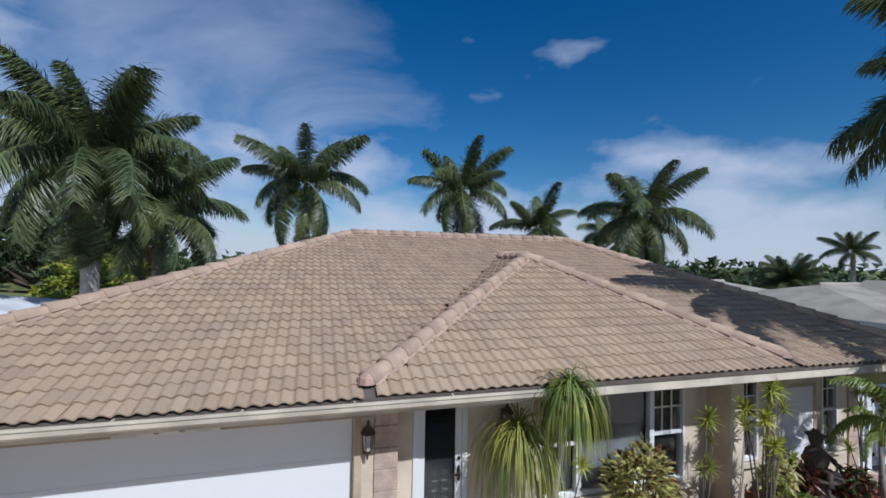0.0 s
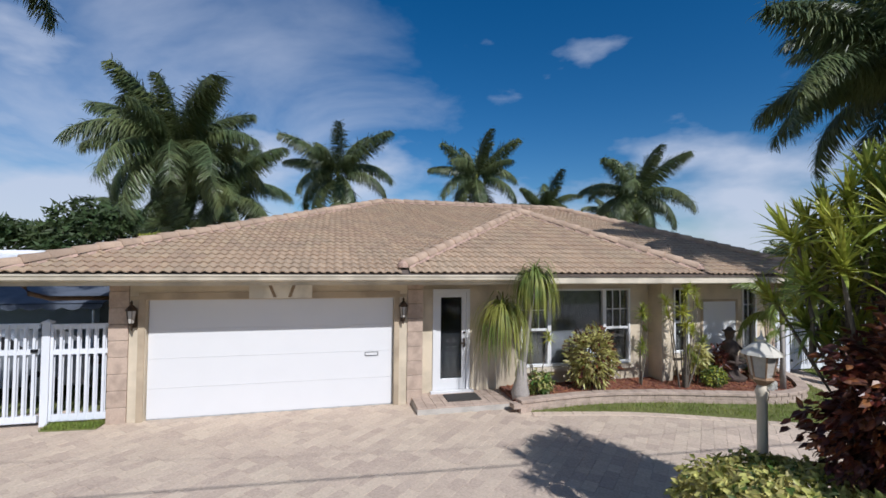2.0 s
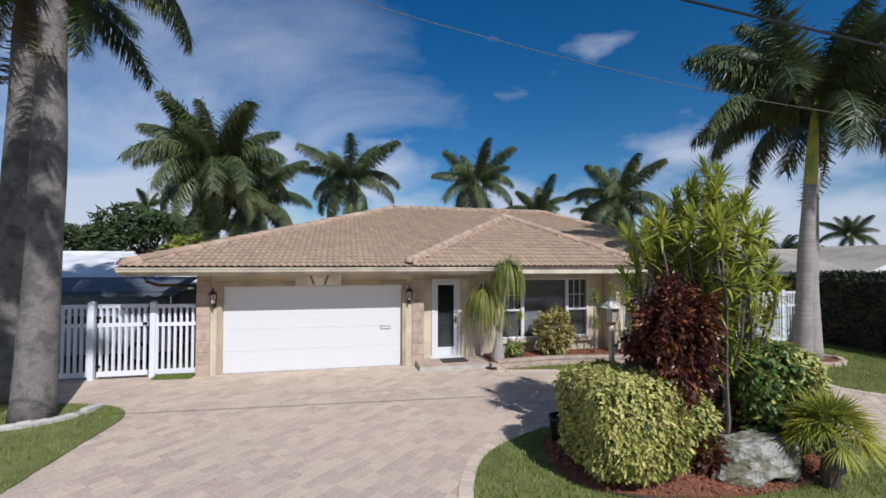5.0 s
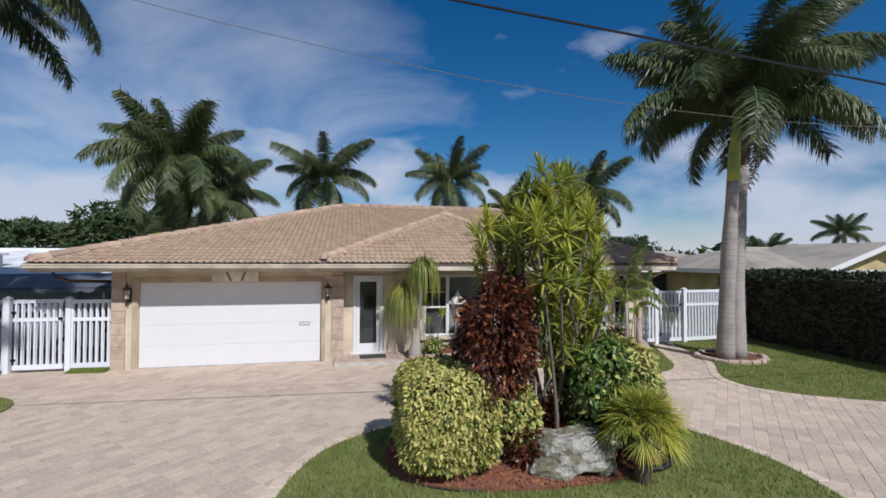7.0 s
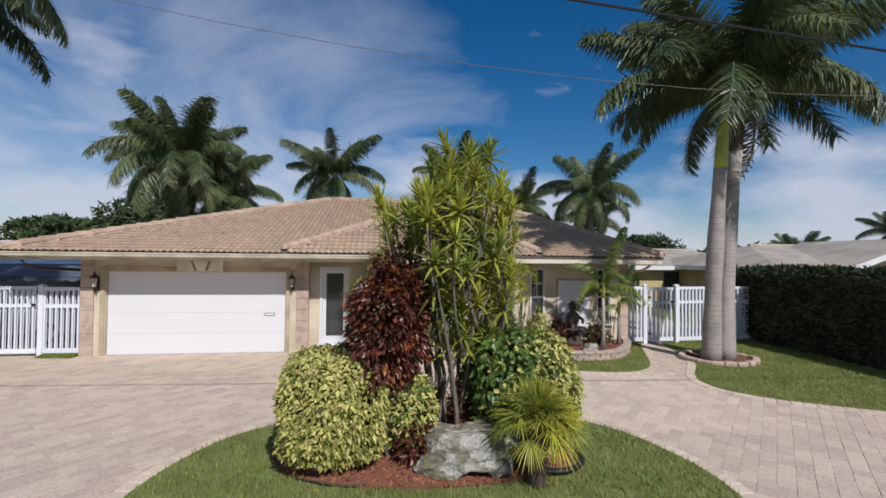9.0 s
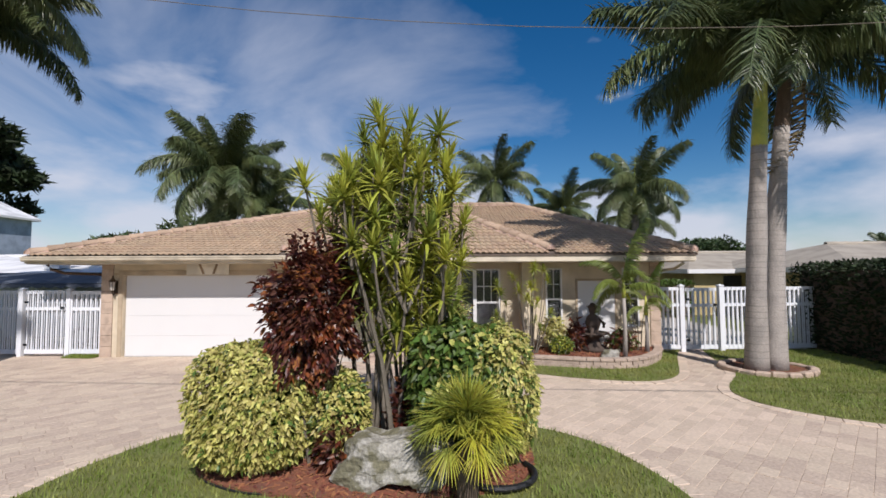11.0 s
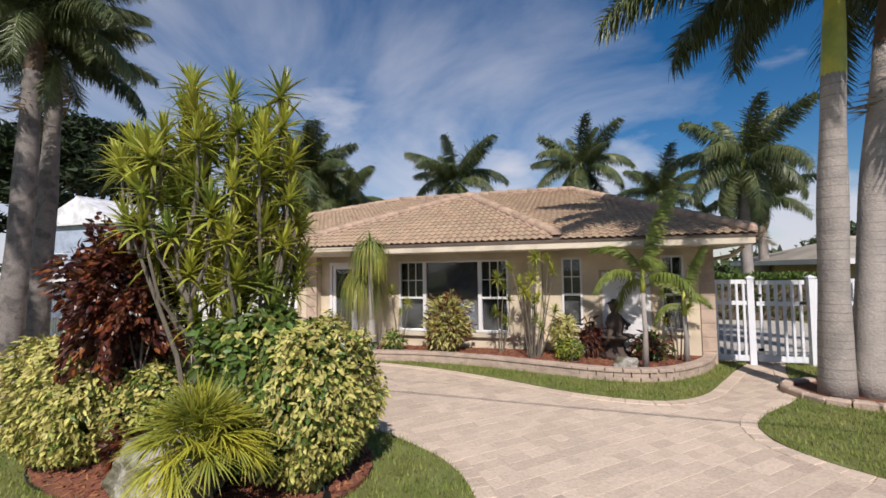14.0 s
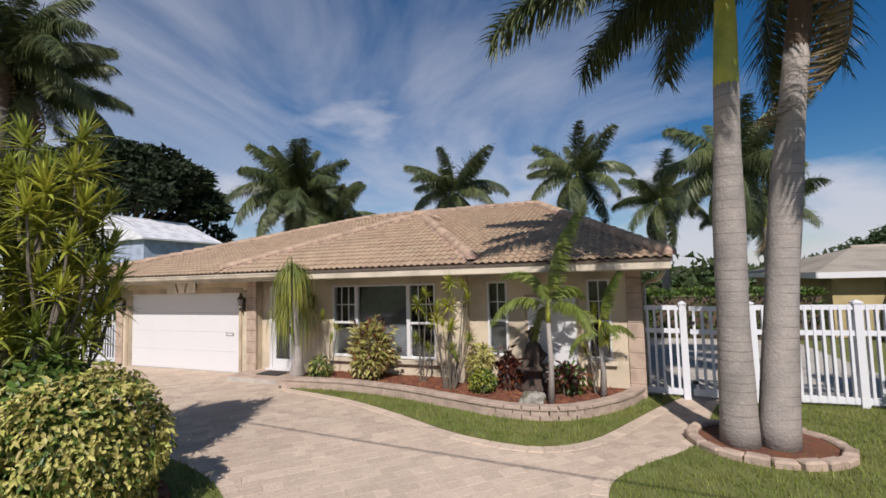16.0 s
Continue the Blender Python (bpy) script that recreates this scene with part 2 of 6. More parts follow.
class MB:
    """Collects vertices and faces for one mesh."""

    def __init__(self):
        self.v, self.f = [], []

    def add(self, vs, fs):
        k = len(self.v)
        self.v.extend(vs)
        self.f.extend([tuple(i + k for i in f) for f in fs])
        return self

    def box(self, x0, y0, z0, x1, y1, z1, m=None):
        vs = [Vector((x, y, z)) for z in (z0, z1) for y in (y0, y1) for x in (x0, x1)]
        if m is not None:
            vs = [m @ v for v in vs]
        return self.add(vs, [(0, 2, 3, 1), (4, 5, 7, 6), (0, 1, 5, 4), (2, 6, 7, 3), (0, 4, 6, 2), (1, 3, 7, 5)])

    def bevelled(self, x0, y0, z0, x1, y1, z1, b=0.01):
        """A box whose top edges are chamfered."""
        vs = [(x0, y0, z0), (x1, y0, z0), (x1, y1, z0), (x0, y1, z0), (x0, y0, z1 - b), (x1, y0, z1 - b), (x1, y1, z1 - b), (x0, y1, z1 - b),
              (x0 + b, y0 + b, z1), (x1 - b, y0 + b, z1), (x1 - b, y1 - b, z1), (x0 + b, y1 - b, z1)]
        fs = [(0, 3, 2, 1), (8, 9, 10, 11)]
        for i in range(4):
            j = (i + 1) % 4
            fs += [(i, j, j + 4, i + 4), (i + 4, j + 4, j + 8, i + 8)]
        return self.add([Vector(v) for v in vs], fs)

    def tube(self, pts, radii, sides=8, caps=True):
        pts = [Vector(p) for p in pts]
        k, n = len(self.v), len(pts)
        for i, p in enumerate(pts):
            d = (pts[min(i + 1, n - 1)] - pts[max(i - 1, 0)]).normalized()
            a = d.orthogonal().normalized() if abs(d.z) < 0.9 else d.cross(Vector((0, 1, 0))).normalized()
            b = d.cross(a)
            r = radii[i] if hasattr(radii, "__len__") else radii
            for s in range(sides):
                w = 2 * math.pi * s / sides
                self.v.append(p + (a * math.cos(w) + b * math.sin(w)) * r)
        for i in range(n - 1):
            for s in range(sides):
                t = (s + 1) % sides
                self.f.append((k + i * sides + s, k + i * sides + t, k + (i + 1) * sides + t, k + (i + 1) * sides + s))
        if caps:
            self.f.append(tuple(k + s for s in reversed(range(sides))))
            self.f.append(tuple(k + (n - 1) * sides + s for s in range(sides)))
        return self

    def lathe(self, profile, centre=(0, 0, 0), sides=14):
        c = Vector(centre)
        k, n = len(self.v), len(profile)
        for r, z in profile:
            for s in range(sides):
                w = 2 * math.pi * s / sides
                self.v.append(c + Vector((r * math.cos(w), r * math.sin(w), z)))
        for i in range(n - 1):
            for s in range(sides):
                t = (s + 1) % sides
                self.f.append((k + i * sides + s, k + i * sides + t, k + (i + 1) * sides + t, k + (i + 1) * sides + s))
        self.f.append(tuple(k + s for s in reversed(range(sides))))
        self.f.append(tuple(k + (n - 1) * sides + s for s in range(sides)))
        return self

    def leaf(self, base, along, side, length, width, droop=0.3, segs=3, fold=0.15, tip=0.0):
        """A tapered strap that bends down along its length and is folded along its midrib."""
        base, along, side = Vector(base), Vector(along).normalized(), Vector(side).normalized()
        up = side.cross(along)
        k, p, d = len(self.v), Vector(base), Vector(along)
        for i in range(segs + 1):
            t = i / segs
            w = width * 0.5 * (math.sin(math.pi * min(1.0, 0.18 + 0.82 * t)) ** 0.7 if tip == 0 else (1 - t) ** 0.5)
            w = max(w, 0.0008)
            mid = p + up * (-fold * w)
            self.v += [p - side * w, mid, p + side * w]
            d = (d + Vector((0, 0, -droop / segs))).normalized()
            p = p + d * (length / segs)
        for i in range(segs):
            a = k + 3 * i
            self.f += [(a, a + 1, a + 4, a + 3), (a + 1, a + 2, a + 5, a + 4)]
        return self

    def mesh(self, name, mat, smooth=False):
        me = bpy.data.meshes.new(name)
        me.from_pydata([tuple(v) for v in self.v], [], self.f)
        for m in (mat if isinstance(mat, (list, tuple)) else [mat]):
            me.materials.append(m)
        if smooth:
            me.polygons.foreach_set("use_smooth", [True] * len(me.polygons))
        me.update()
        return me


def thing(name, label, category, at=(0, 0, 0), group="", kind=""):
    ob = new(name)
    ob.empty_display_size = 0.2
    ob.location = at
    return tagged(ob, label, category, group, kind)


def part(name, mb, mat, parent, label="", smooth=False, kind=""):
    """Links a mesh, given in the world's coordinates less the parent's origin, under a thing or a part."""
    me = mb if isinstance(mb, bpy.types.Mesh) else mb.mesh(name, mat, smooth)
    ob = new(name, me)
    ob.parent = parent
    return tagged(ob, label, kind=kind)


def single(name, mb, mat, label, category, at=(0, 0, 0), group="", kind="", smooth=False):
    ob = new(name, mb.mesh(name, mat, smooth))
    ob.location = at
    return tagged(ob, label, category, group, kind)


def inside(poly, x, y):
    c = False
    for (x0, y0), (x1, y1) in zip(poly, poly[1:] + poly[:1]):
        if (y0 > y) != (y1 > y) and x < (x1 - x0) * (y - y0) / (y1 - y0) + x0:
            c = not c
    return c


def smooth_loop(pts, steps=6):
    """A closed curve through the points (Catmull-Rom)."""
    out, n = [], len(pts)
    for i in range(n):
        p0, p1, p2, p3 = (Vector((*pts[(i + k - 1) % n], 0)) for k in range(4))
        for s in range(steps):
            t = s / steps
            q = 0.5 * ((2 * p1) + (p2 - p0) * t + (2 * p0 - 5 * p1 + 4 * p2 - p3) * t * t + (3 * p1 - p0 - 3 * p2 + p3) * t ** 3)
            out.append((q.x, q.y))
    return out


def smooth_line(pts, steps=6):
    out, n = [], len(pts)
    for i in range(n - 1):
        p0, p1, p2, p3 = (Vector((*pts[min(max(i + k - 1, 0), n - 1)], 0)) for k in range(4))
        for s in range(steps):
            t = s / steps
            q = 0.5 * ((2 * p1) + (p2 - p0) * t + (2 * p0 - 5 * p1 + 4 * p2 - p3) * t * t + (3 * p1 - p0 - 3 * p2 + p3) * t ** 3)
            out.append((q.x, q.y))
    return out + [pts[-1]]


def sheet(mb, poly, z0, z1):
    """A flat slab with the outline poly."""
    n = len(poly)
    k = len(mb.v)
    mb.v += [Vector((x, y, z1)) for x, y in poly] + [Vector((x, y, z0)) for x, y in poly]
    mb.f.append(tuple(range(k, k + n)))
    mb.f += [(k + i, k + n + i, k + n + (i + 1) % n, k + (i + 1) % n) for i in range(n)]
    return mb


def area_sign(poly):
    return sum(x0 * y1 - x1 * y0 for (x0, y0), (x1, y1) in zip(poly, poly[1:] + poly[:1]))


def blades(mb, poly, count, rng, z=0.03, h=(0.03, 0.075)):
    xs, ys = [p[0] for p in poly], [p[1] for p in poly]
    made = 0
    while made < count:
        x, y = rng.uniform(min(xs), max(xs)), rng.uniform(min(ys), max(ys))
        if not inside(poly, x, y):
            continue
        made += 1
        a, hh, w = rng.uniform(0, 6.28), rng.uniform(*h), rng.uniform(0.004, 0.008)
        dx, dy = math.cos(a), math.sin(a)
        lean = rng.uniform(0, 0.05)
        k = len(mb.v)
        mb.v += [(x - dx * w, y - dy * w, z), (x + dx * w, y + dy * w, z), (x - dy * lean, y + dx * lean, z + hh)]
        mb.f.append((k, k + 1, k + 2))


# ---------------- ground, drive, lawns ----------------
rng = random.Random(4)
single("ground", MB().add([(-600, -600, -0.04), (600, -600, -0.04), (600, 900, -0.04), (-600, 900, -0.04)], [(0, 1, 2, 3)]), GRASSM,
       "flat green ground reaching to the horizon", "ground", kind="structure")
ISLAND = smooth_loop([(1.8, -2.6), (1.85, -1.5), (2.3, -0.45), (3.0, 0.12), (3.9, 0.5), (5.3, 0.65), (6.5, 0.4), (7.3, 0.02), (7.95, -0.45), (8.4, -1.2),
                      (8.6, -2.4), (8.1, -3.7), (6.5, -4.4), (4.0, -4.5), (2.3, -3.9)], 5)
LAWN_R = smooth_line([(13.5, 6.1), (13.1, 5.0), (12.65, 3.4), (11.75, 2.2), (11.48, 1.55), (11.65, 0.85), (12.5, 0.1), (14.5, -0.8), (18, -1.3)], 5) + [(40, -1.8), (40, 6.1)]
LAWN_L = smooth_line([(-3.95, -5.5), (-3.9, -1.5), (-3.72, 1.2), (-3.62, 2.5), (-3.9, 3.15), (-4.6, 3.55), (-5.6, 3.8), (-7.5, 4.1)], 5) + [(-30, 4.3), (-30, -5.5)]
STRIP = smooth_line([(4.5, 4.42), (5.4, 4.25), (6.6, 3.95), (7.8, 3.45), (8.8, 2.95), (9.6, 2.67), (10.5, 2.62), (11.2, 3.1), (11.75, 4.1), (12.3, 5.2), (12.8, 6.05)], 4) + [(11.9, 6.05), (11.5, 5.0), (10.6, 4.2), (9.0, 4.3), (6.0, 4.8), (4.6, 4.6)]
PATCH = [(-4.2, 5.30), (-3.32, 5.22), (-3.30, 5.62), (-4.2, 5.66)]
BEDLINE = smooth_line([(4.25, 4.5), (5.2, 4.6), (6.2, 4.62), (7.5, 4.42), (8.7, 4.08), (9.8, 3.8), (10.7, 3.92), (11.35, 4.5), (11.75, 5.1), (11.98, 5.66)], 8)
BED = BEDLINE + [(4.3, 5.66)]
drive = single("driveway", MB().add([(-9, -5.6, 0.004), (16, -5.6, 0.004), (16, 6.4, 0.004), (-9, 6.4, 0.004)], [(0, 1, 2, 3)]), JOINT,
               "tan tumbled concrete paver driveway with sandy joints", "driveway", kind="structure")
single("side_yard", MB().box(12.2, 6.45, -0.05, 17.3, 15.0, -0.01), CONC, "plain pale concrete side yard behind the gate", "paving", kind="structure")
single("road", MB().box(-60, -14, -0.06, 60, -5.62, -0.012), CONC, "pale asphalt street beyond the driveway", "road", kind="structure")
for nm, poly, cnt, lab in (("lawn", ISLAND, 26000, "mown green grass island ringed by the driveway"), ("lawn", LAWN_R, 0, "mown green lawn beside the dark hedge"),
                           ("lawn", LAWN_L, 0, "mown green lawn beside the driveway"), ("lawn", STRIP, 7000, "strip of grass along the planter wall"),
                           ("lawn", PATCH, 1500, "small patch of grass at the foot of the fence")):
    p = poly if area_sign(poly) > 0 else poly[::-1]
    single(nm, sheet(MB(), p, -0.03, 0.03), GRASSM, lab, "lawn", kind="structure")
    g = MB()
    if cnt:
        blades(g, p, cnt, rng)
    elif poly is LAWN_R:
        blades(g, [q for q in p if q[0] < 17.5] + [(17.2, 6.1)], 24000, rng)
    else:
        blades(g, [(-3.9, -3.0), (-3.72, 1.2), (-3.64, 2.5), (-3.9, 3.1), (-4.6, 3.5), (-5.6, 3.75), (-9, 4.0), (-9, -3)], 14000, rng)
    tagged(new("grass", g.mesh("grass", BLADE)), "short green grass blades of the lawn", "grass", kind="stuff")

# planter bed
single("planter_soil", sheet(MB(), BED if area_sign(BED) > 0 else BED[::-1], -0.02, 0.20), MULCH, "red bark mulch filling the curved planter", "mulch", kind="structure")
MULCHB = smooth_loop([(3.2, -0.7), (3.3, -1.5), (4.1, -1.98), (5.3, -2.15), (6.4, -2.05), (7.0, -1.7), (7.2, -0.9), (6.6, -0.1), (5.0, 0.2), (3.6, 0.05)], 5)
MULCHB = MULCHB if area_sign(MULCHB) > 0 else MULCHB[::-1]
MC = (5.2, -0.98)


def mound(x, y):
    """Height of the mulch, which is heaped up a little towards the middle of its bed."""
    return 0.06 + 0.13 * max(0.0, min(1.0, (1.0 - math.hypot((x - MC[0]) / 2.2, (y - MC[1]) / 1.2)) / 0.5))


heap = MB()
for s_ in (1.0, 0.93, 0.85, 0.75, 0.62, 0.45, 0.2):
    ring = [(MC[0] + (x - MC[0]) * s_, MC[1] + (y - MC[1]) * s_) for x, y in MULCHB]
    heap.v += [Vector((x, y, mound(x, y))) for x, y in ring]
nb = len(MULCHB)
heap.f += [(r_ * nb + i, r_ * nb + (i + 1) % nb, (r_ + 1) * nb + (i + 1) % nb, (r_ + 1) * nb + i) for r_ in range(6) for i in range(nb)]
heap.f.append(tuple(range(6 * nb, 7 * nb)))
k_ = len(heap.v)
heap.v += [Vector((x, y, -0.02)) for x, y in MULCHB]
heap.f += [(k_ + i, k_ + (i + 1) % nb, (i + 1) % nb, i) for i in range(nb)]
single("mulch_bed", heap, MULCH, "red bark mulch bed in the grass island", "mulch", kind="structure")
chips = MB()
for poly, n, z in ((MULCHB, 2600, 0.062), (BED, 2200, 0.202)):
    xs, ys = [q[0] for q in poly], [q[1] for q in poly]
    k = 0
    while k < n:
        x, y = rng.uniform(min(xs), max(xs)), rng.uniform(min(ys), max(ys))
        if inside(poly, x, y):
            k += 1
            chips.box(-rng.uniform(0.02, 0.06), -rng.uniform(0.006, 0.014), 0, rng.uniform(0.02, 0.05), rng.uniform(0.006, 0.014), rng.uniform(0.004, 0.012),
                      pose(x, y, mound(x, y) + 0.002 if poly is MULCHB else z, rng.uniform(-25, 25), rng.uniform(-25, 25), rng.uniform(0, 360)))
tagged(new("bark_chips", chips.mesh("bark_chips", CHIP)), "loose red bark chips on the planting beds", "bark chips", kind="stuff")

# ---------------- house ----------------
EY, EZ = 4.60, 2.74            # eave line and height of the tiles' lower edge
RY, RZ = 12.0, 5.06            # ridge
EL, ER, RL, RR = -4.68, 12.6, 2.3, 9.1
G0, D0 = 5.46, 5.69            # garage face, entry and window face
house = thing("house", "single-storey cream stucco house with a tan tiled hip roof", "house")
class Walls:
    """Adds each stretch of wall as a part of its own."""

    def box(self, *a):
        part("wall", MB().box(*a), STUCCO, house)
        return self


w = Walls()
TOPZ = 2.56
# garage front, broken by the door opening
w.box(-2.95, G0, 0, -2.68, G0 + 0.25, TOPZ), w.box(1.88, G0, 0, 2.16, G0 + 0.25, TOPZ), w.box(-2.68, G0, 2.22, 1.88, G0 + 0.25, TOPZ)
w.box(-3.25, G0 + 0.03, 0, -2.95, G0 + 0.28, TOPZ), w.box(2.16, G0 + 0.03, 0, 2.48, G0 + 0.26, TOPZ)
# entry and window wall, broken by the door and windows
DOORX, DZ0, DZ1 = (2.76, 3.60), 0.15, 2.38
WINS = [(4.82, 7.69, 0.58, 2.37), (8.95, 9.41, 0.74, 2.38), (11.08, 11.54, 0.74, 2.38)]
xs = [2.48, DOORX[0], DOORX[1]] + [v for q in WINS for v in q[:2]] + [11.86]
for i in range(0, len(xs), 2):
    w.box(xs[i], D0, 0, xs[i + 1], D0 + 0.22, TOPZ)
w.box(DOORX[0], D0, DZ1, DOORX[1], D0 + 0.22, TOPZ), w.box(DOORX[0], D0, 0, DOORX[1], D0 + 0.22, DZ0)
for x0, x1, z0, z1 in WINS:
    w.box(x0, D0, 0, x1, D0 + 0.22, z0), w.box(x0, D0, z1, x1, D0 + 0.22, TOPZ)
w.box(11.86, D0 + 0.02, 0, 12.1, D0 + 0.24, TOPZ)
# sides, back, inner partition and the dividing pier by the planter
w.box(-3.25, G0 + 0.28, 0, -3.0, 18.5, TOPZ), w.box(11.85, D0 + 0.24, 0, 12.1, 18.5, TOPZ), w.box(-3.0, 18.25, 0, 11.85, 18.5, TOPZ)
w.box(2.25, G0 + 0.3, 0, 2.45, 18.25, TOPZ - 0.05)
w.box(8.22, 5.22, 0, 8.52, D0 - 0.002, TOPZ)
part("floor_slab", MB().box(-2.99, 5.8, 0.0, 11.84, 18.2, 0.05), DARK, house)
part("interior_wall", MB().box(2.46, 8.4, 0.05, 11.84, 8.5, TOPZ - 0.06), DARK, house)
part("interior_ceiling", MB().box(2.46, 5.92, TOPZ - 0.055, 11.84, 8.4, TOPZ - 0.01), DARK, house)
# painted bands over the garage, beside the door and the keystone panel
part("head_band", MB().box(-2.93, G0 - 0.035, 2.235, 2.14, G0 - 0.002, 2.30).box(-2.80, G0 - 0.03, 2.30, 2.0, G0 - 0.002, 2.36), BAND, house, "tan painted band over the garage door")
part("jamb", MB().box(-2.80, G0 - 0.03, 0, -2.69, G0 - 0.002, 2.232), BAND, house)
part("jamb", MB().box(1.89, G0 - 0.03, 0, 1.99, G0 - 0.002, 2.232), BAND, house)
key = part("keystone_panel", MB().box(-0.92, G0 - 0.06, 2.24, 0.24, G0 - 0.036, 2.54), CREAM, house, "cream keystone panel with tan slanted bars")
for a, b in (((-0.56, -0.50, -0.40, -0.34), 0), ((-0.30, -0.24, -0.12, -0.06), 1)):
    lo, hi = ((-0.48, -0.42), (-0.59, -0.53)) if b == 0 else ((-0.21, -0.15), (-0.12, -0.06))
    part("slanted_bar", MB().add([(lo[0], G0 - 0.075, 2.26), (lo[1], G0 - 0.075, 2.26), (hi[1], G0 - 0.075, 2.53), (hi[0], G0 - 0.075, 2.53),
                                  (lo[0], G0 - 0.06, 2.26), (lo[1], G0 - 0.06, 2.26), (hi[1], G0 - 0.06, 2.53), (hi[0], G0 - 0.06, 2.53)],
                                 [(0, 1, 2, 3), (0, 4, 5, 1), (1, 5, 6, 2), (2, 6, 7, 3), (3, 7, 4, 0)]), BROWNP, key)
# quoins of pinkish stone blocks
for x0, x1, y0, y1 in ((-3.27, -2.955, G0 - 0.025, G0 + 0.03), (2.165, 2.49, G0 - 0.025, G0 + 0.03), (11.84, 12.12, D0 - 0.035, D0 + 0.02)):
    q = part("quoin", MB().box(x0 + 0.01, y0 + 0.02, 0, x1 - 0.01, y1, TOPZ), BAND, house)
    z = 0.0
    while z < TOPZ - 0.05:
        h = min(0.30, TOPZ - z)
        part("stone_block", MB().bevelled(x0, y0, z + 0.006, x1, y1 - 0.002, z + h - 0.006, 0.012), STONE, q)
        z += 0.30
# side faces of the same stone at the house corners
for xa, xb, ya in ((-3.285, -3.252, G0 + 0.04), (12.102, 12.135, D0 + 0.03)):
    q = part("quoin", MB().box(xa + 0.01 if xa > 0 else xa + 0.012, ya, 0, xb - 0.012 if xa > 0 else xb, ya + 0.4, TOPZ), BAND, house)
    z = 0.0
    while z < TOPZ - 0.05:
        h = min(0.30, TOPZ - z)
        part("stone_block", MB().box(xa, ya, z + 0.006, xb, ya + 0.42, z + h - 0.006), STONE, q)
        z += 0.30

# garage door: four rows of panels
gd = part("garage_door", MB().box(-2.68, G0 + 0.12, 0.015, 1.88, G0 + 0.16, 2.22), WHITE, house, "white sectional garage door")
for r in range(4):
    z0 = 0.02 + r * 0.55
    part("panel", MB().box(-2.665, G0 + 0.098, z0 + 0.0015, 1.865, G0 + 0.119, z0 + 0.5485), WHITE, gd)
part("bottom_seal", MB().box(-2.66, G0 + 0.09, 0.0, 1.86, G0 + 0.15, 0.018), GREYP, gd)
part("mail_slot", MB().box(1.30, G0 + 0.085, 1.02, 1.57, G0 + 0.097, 1.03).box(1.30, G0 + 0.085, 1.09, 1.57, G0 + 0.097, 1.10).box(1.30, G0 + 0.085, 1.03, 1.31, G0 + 0.097, 1.09)
     .box(1.56, G0 + 0.085, 1.03, 1.57, G0 + 0.097, 1.09), BLACK, gd, "small outlined letter slot")
part("mail_flap", MB().box(1.312, G0 + 0.088, 1.032, 1.558, G0 + 0.097, 1.088), WHITE, gd)

# entry door with its frame and full glass
fd = part("front_door", MB().box(2.76, D0 - 0.03, 0.15, 2.84, D0 + 0.1, 2.38).box(3.52, D0 - 0.03, 0.15, 3.60, D0 + 0.1, 2.38).box(2.84, D0 - 0.03, 2.30, 3.52, D0 + 0.1, 2.38), WHITE, house, "white framed glass storm door")
part("door_leaf", MB().box(2.845, D0 + 0.0, 0.17, 2.94, D0 + 0.045, 2.295).box(3.42, D0, 0.17, 3.515, D0 + 0.045, 2.295).box(2.94, D0, 2.20, 3.42, D0 + 0.045, 2.295).box(2.94, D0, 0.17, 3.42, D0 + 0.045, 0.42), WHITE, fd)
pn = part("pane", MB().box(2.942, D0 + 0.018, 0.422, 3.418, D0 + 0.026, 2.198), GLASS, fd)
pn.visible_shadow = False
part("inner_door", MB().box(2.845, D0 + 0.07, 0.16, 3.515, D0 + 0.11, 2.295), INK, fd, "dark inner entry door")
sc = MB()
for i in range(7):
    cz = 0.55 + 0.11 * i
    for s in (-1, 1):
        pts = [(3.18 + s * (0.03 + 0.09 * math.sin(t * 0.62)), D0 + 0.012, cz + 0.012 * t * math.cos(i)) for t in range(6)]
        sc.tube(pts, 0.0012, 5)
part("scroll_motif", sc, CONC, fd, "pale etched scroll at the foot of the glass")
part("door_handle", MB().box(3.45, D0 - 0.05, 1.10, 3.48, D0 - 0.001, 1.30).box(3.36, D0 - 0.06, 1.18, 3.48, D0 - 0.045, 1.21), BRONZE, fd)
part("deadbolt", MB().tube([(3.468, D0 - 0.03, 1.42), (3.468, D0 - 0.001, 1.42)], 0.025, 10), BRONZE, fd)
part("threshold", MB().box(2.70, D0 - 0.14, 0.142, 3.66, D0 - 0.031, 0.185), WHITE, fd)


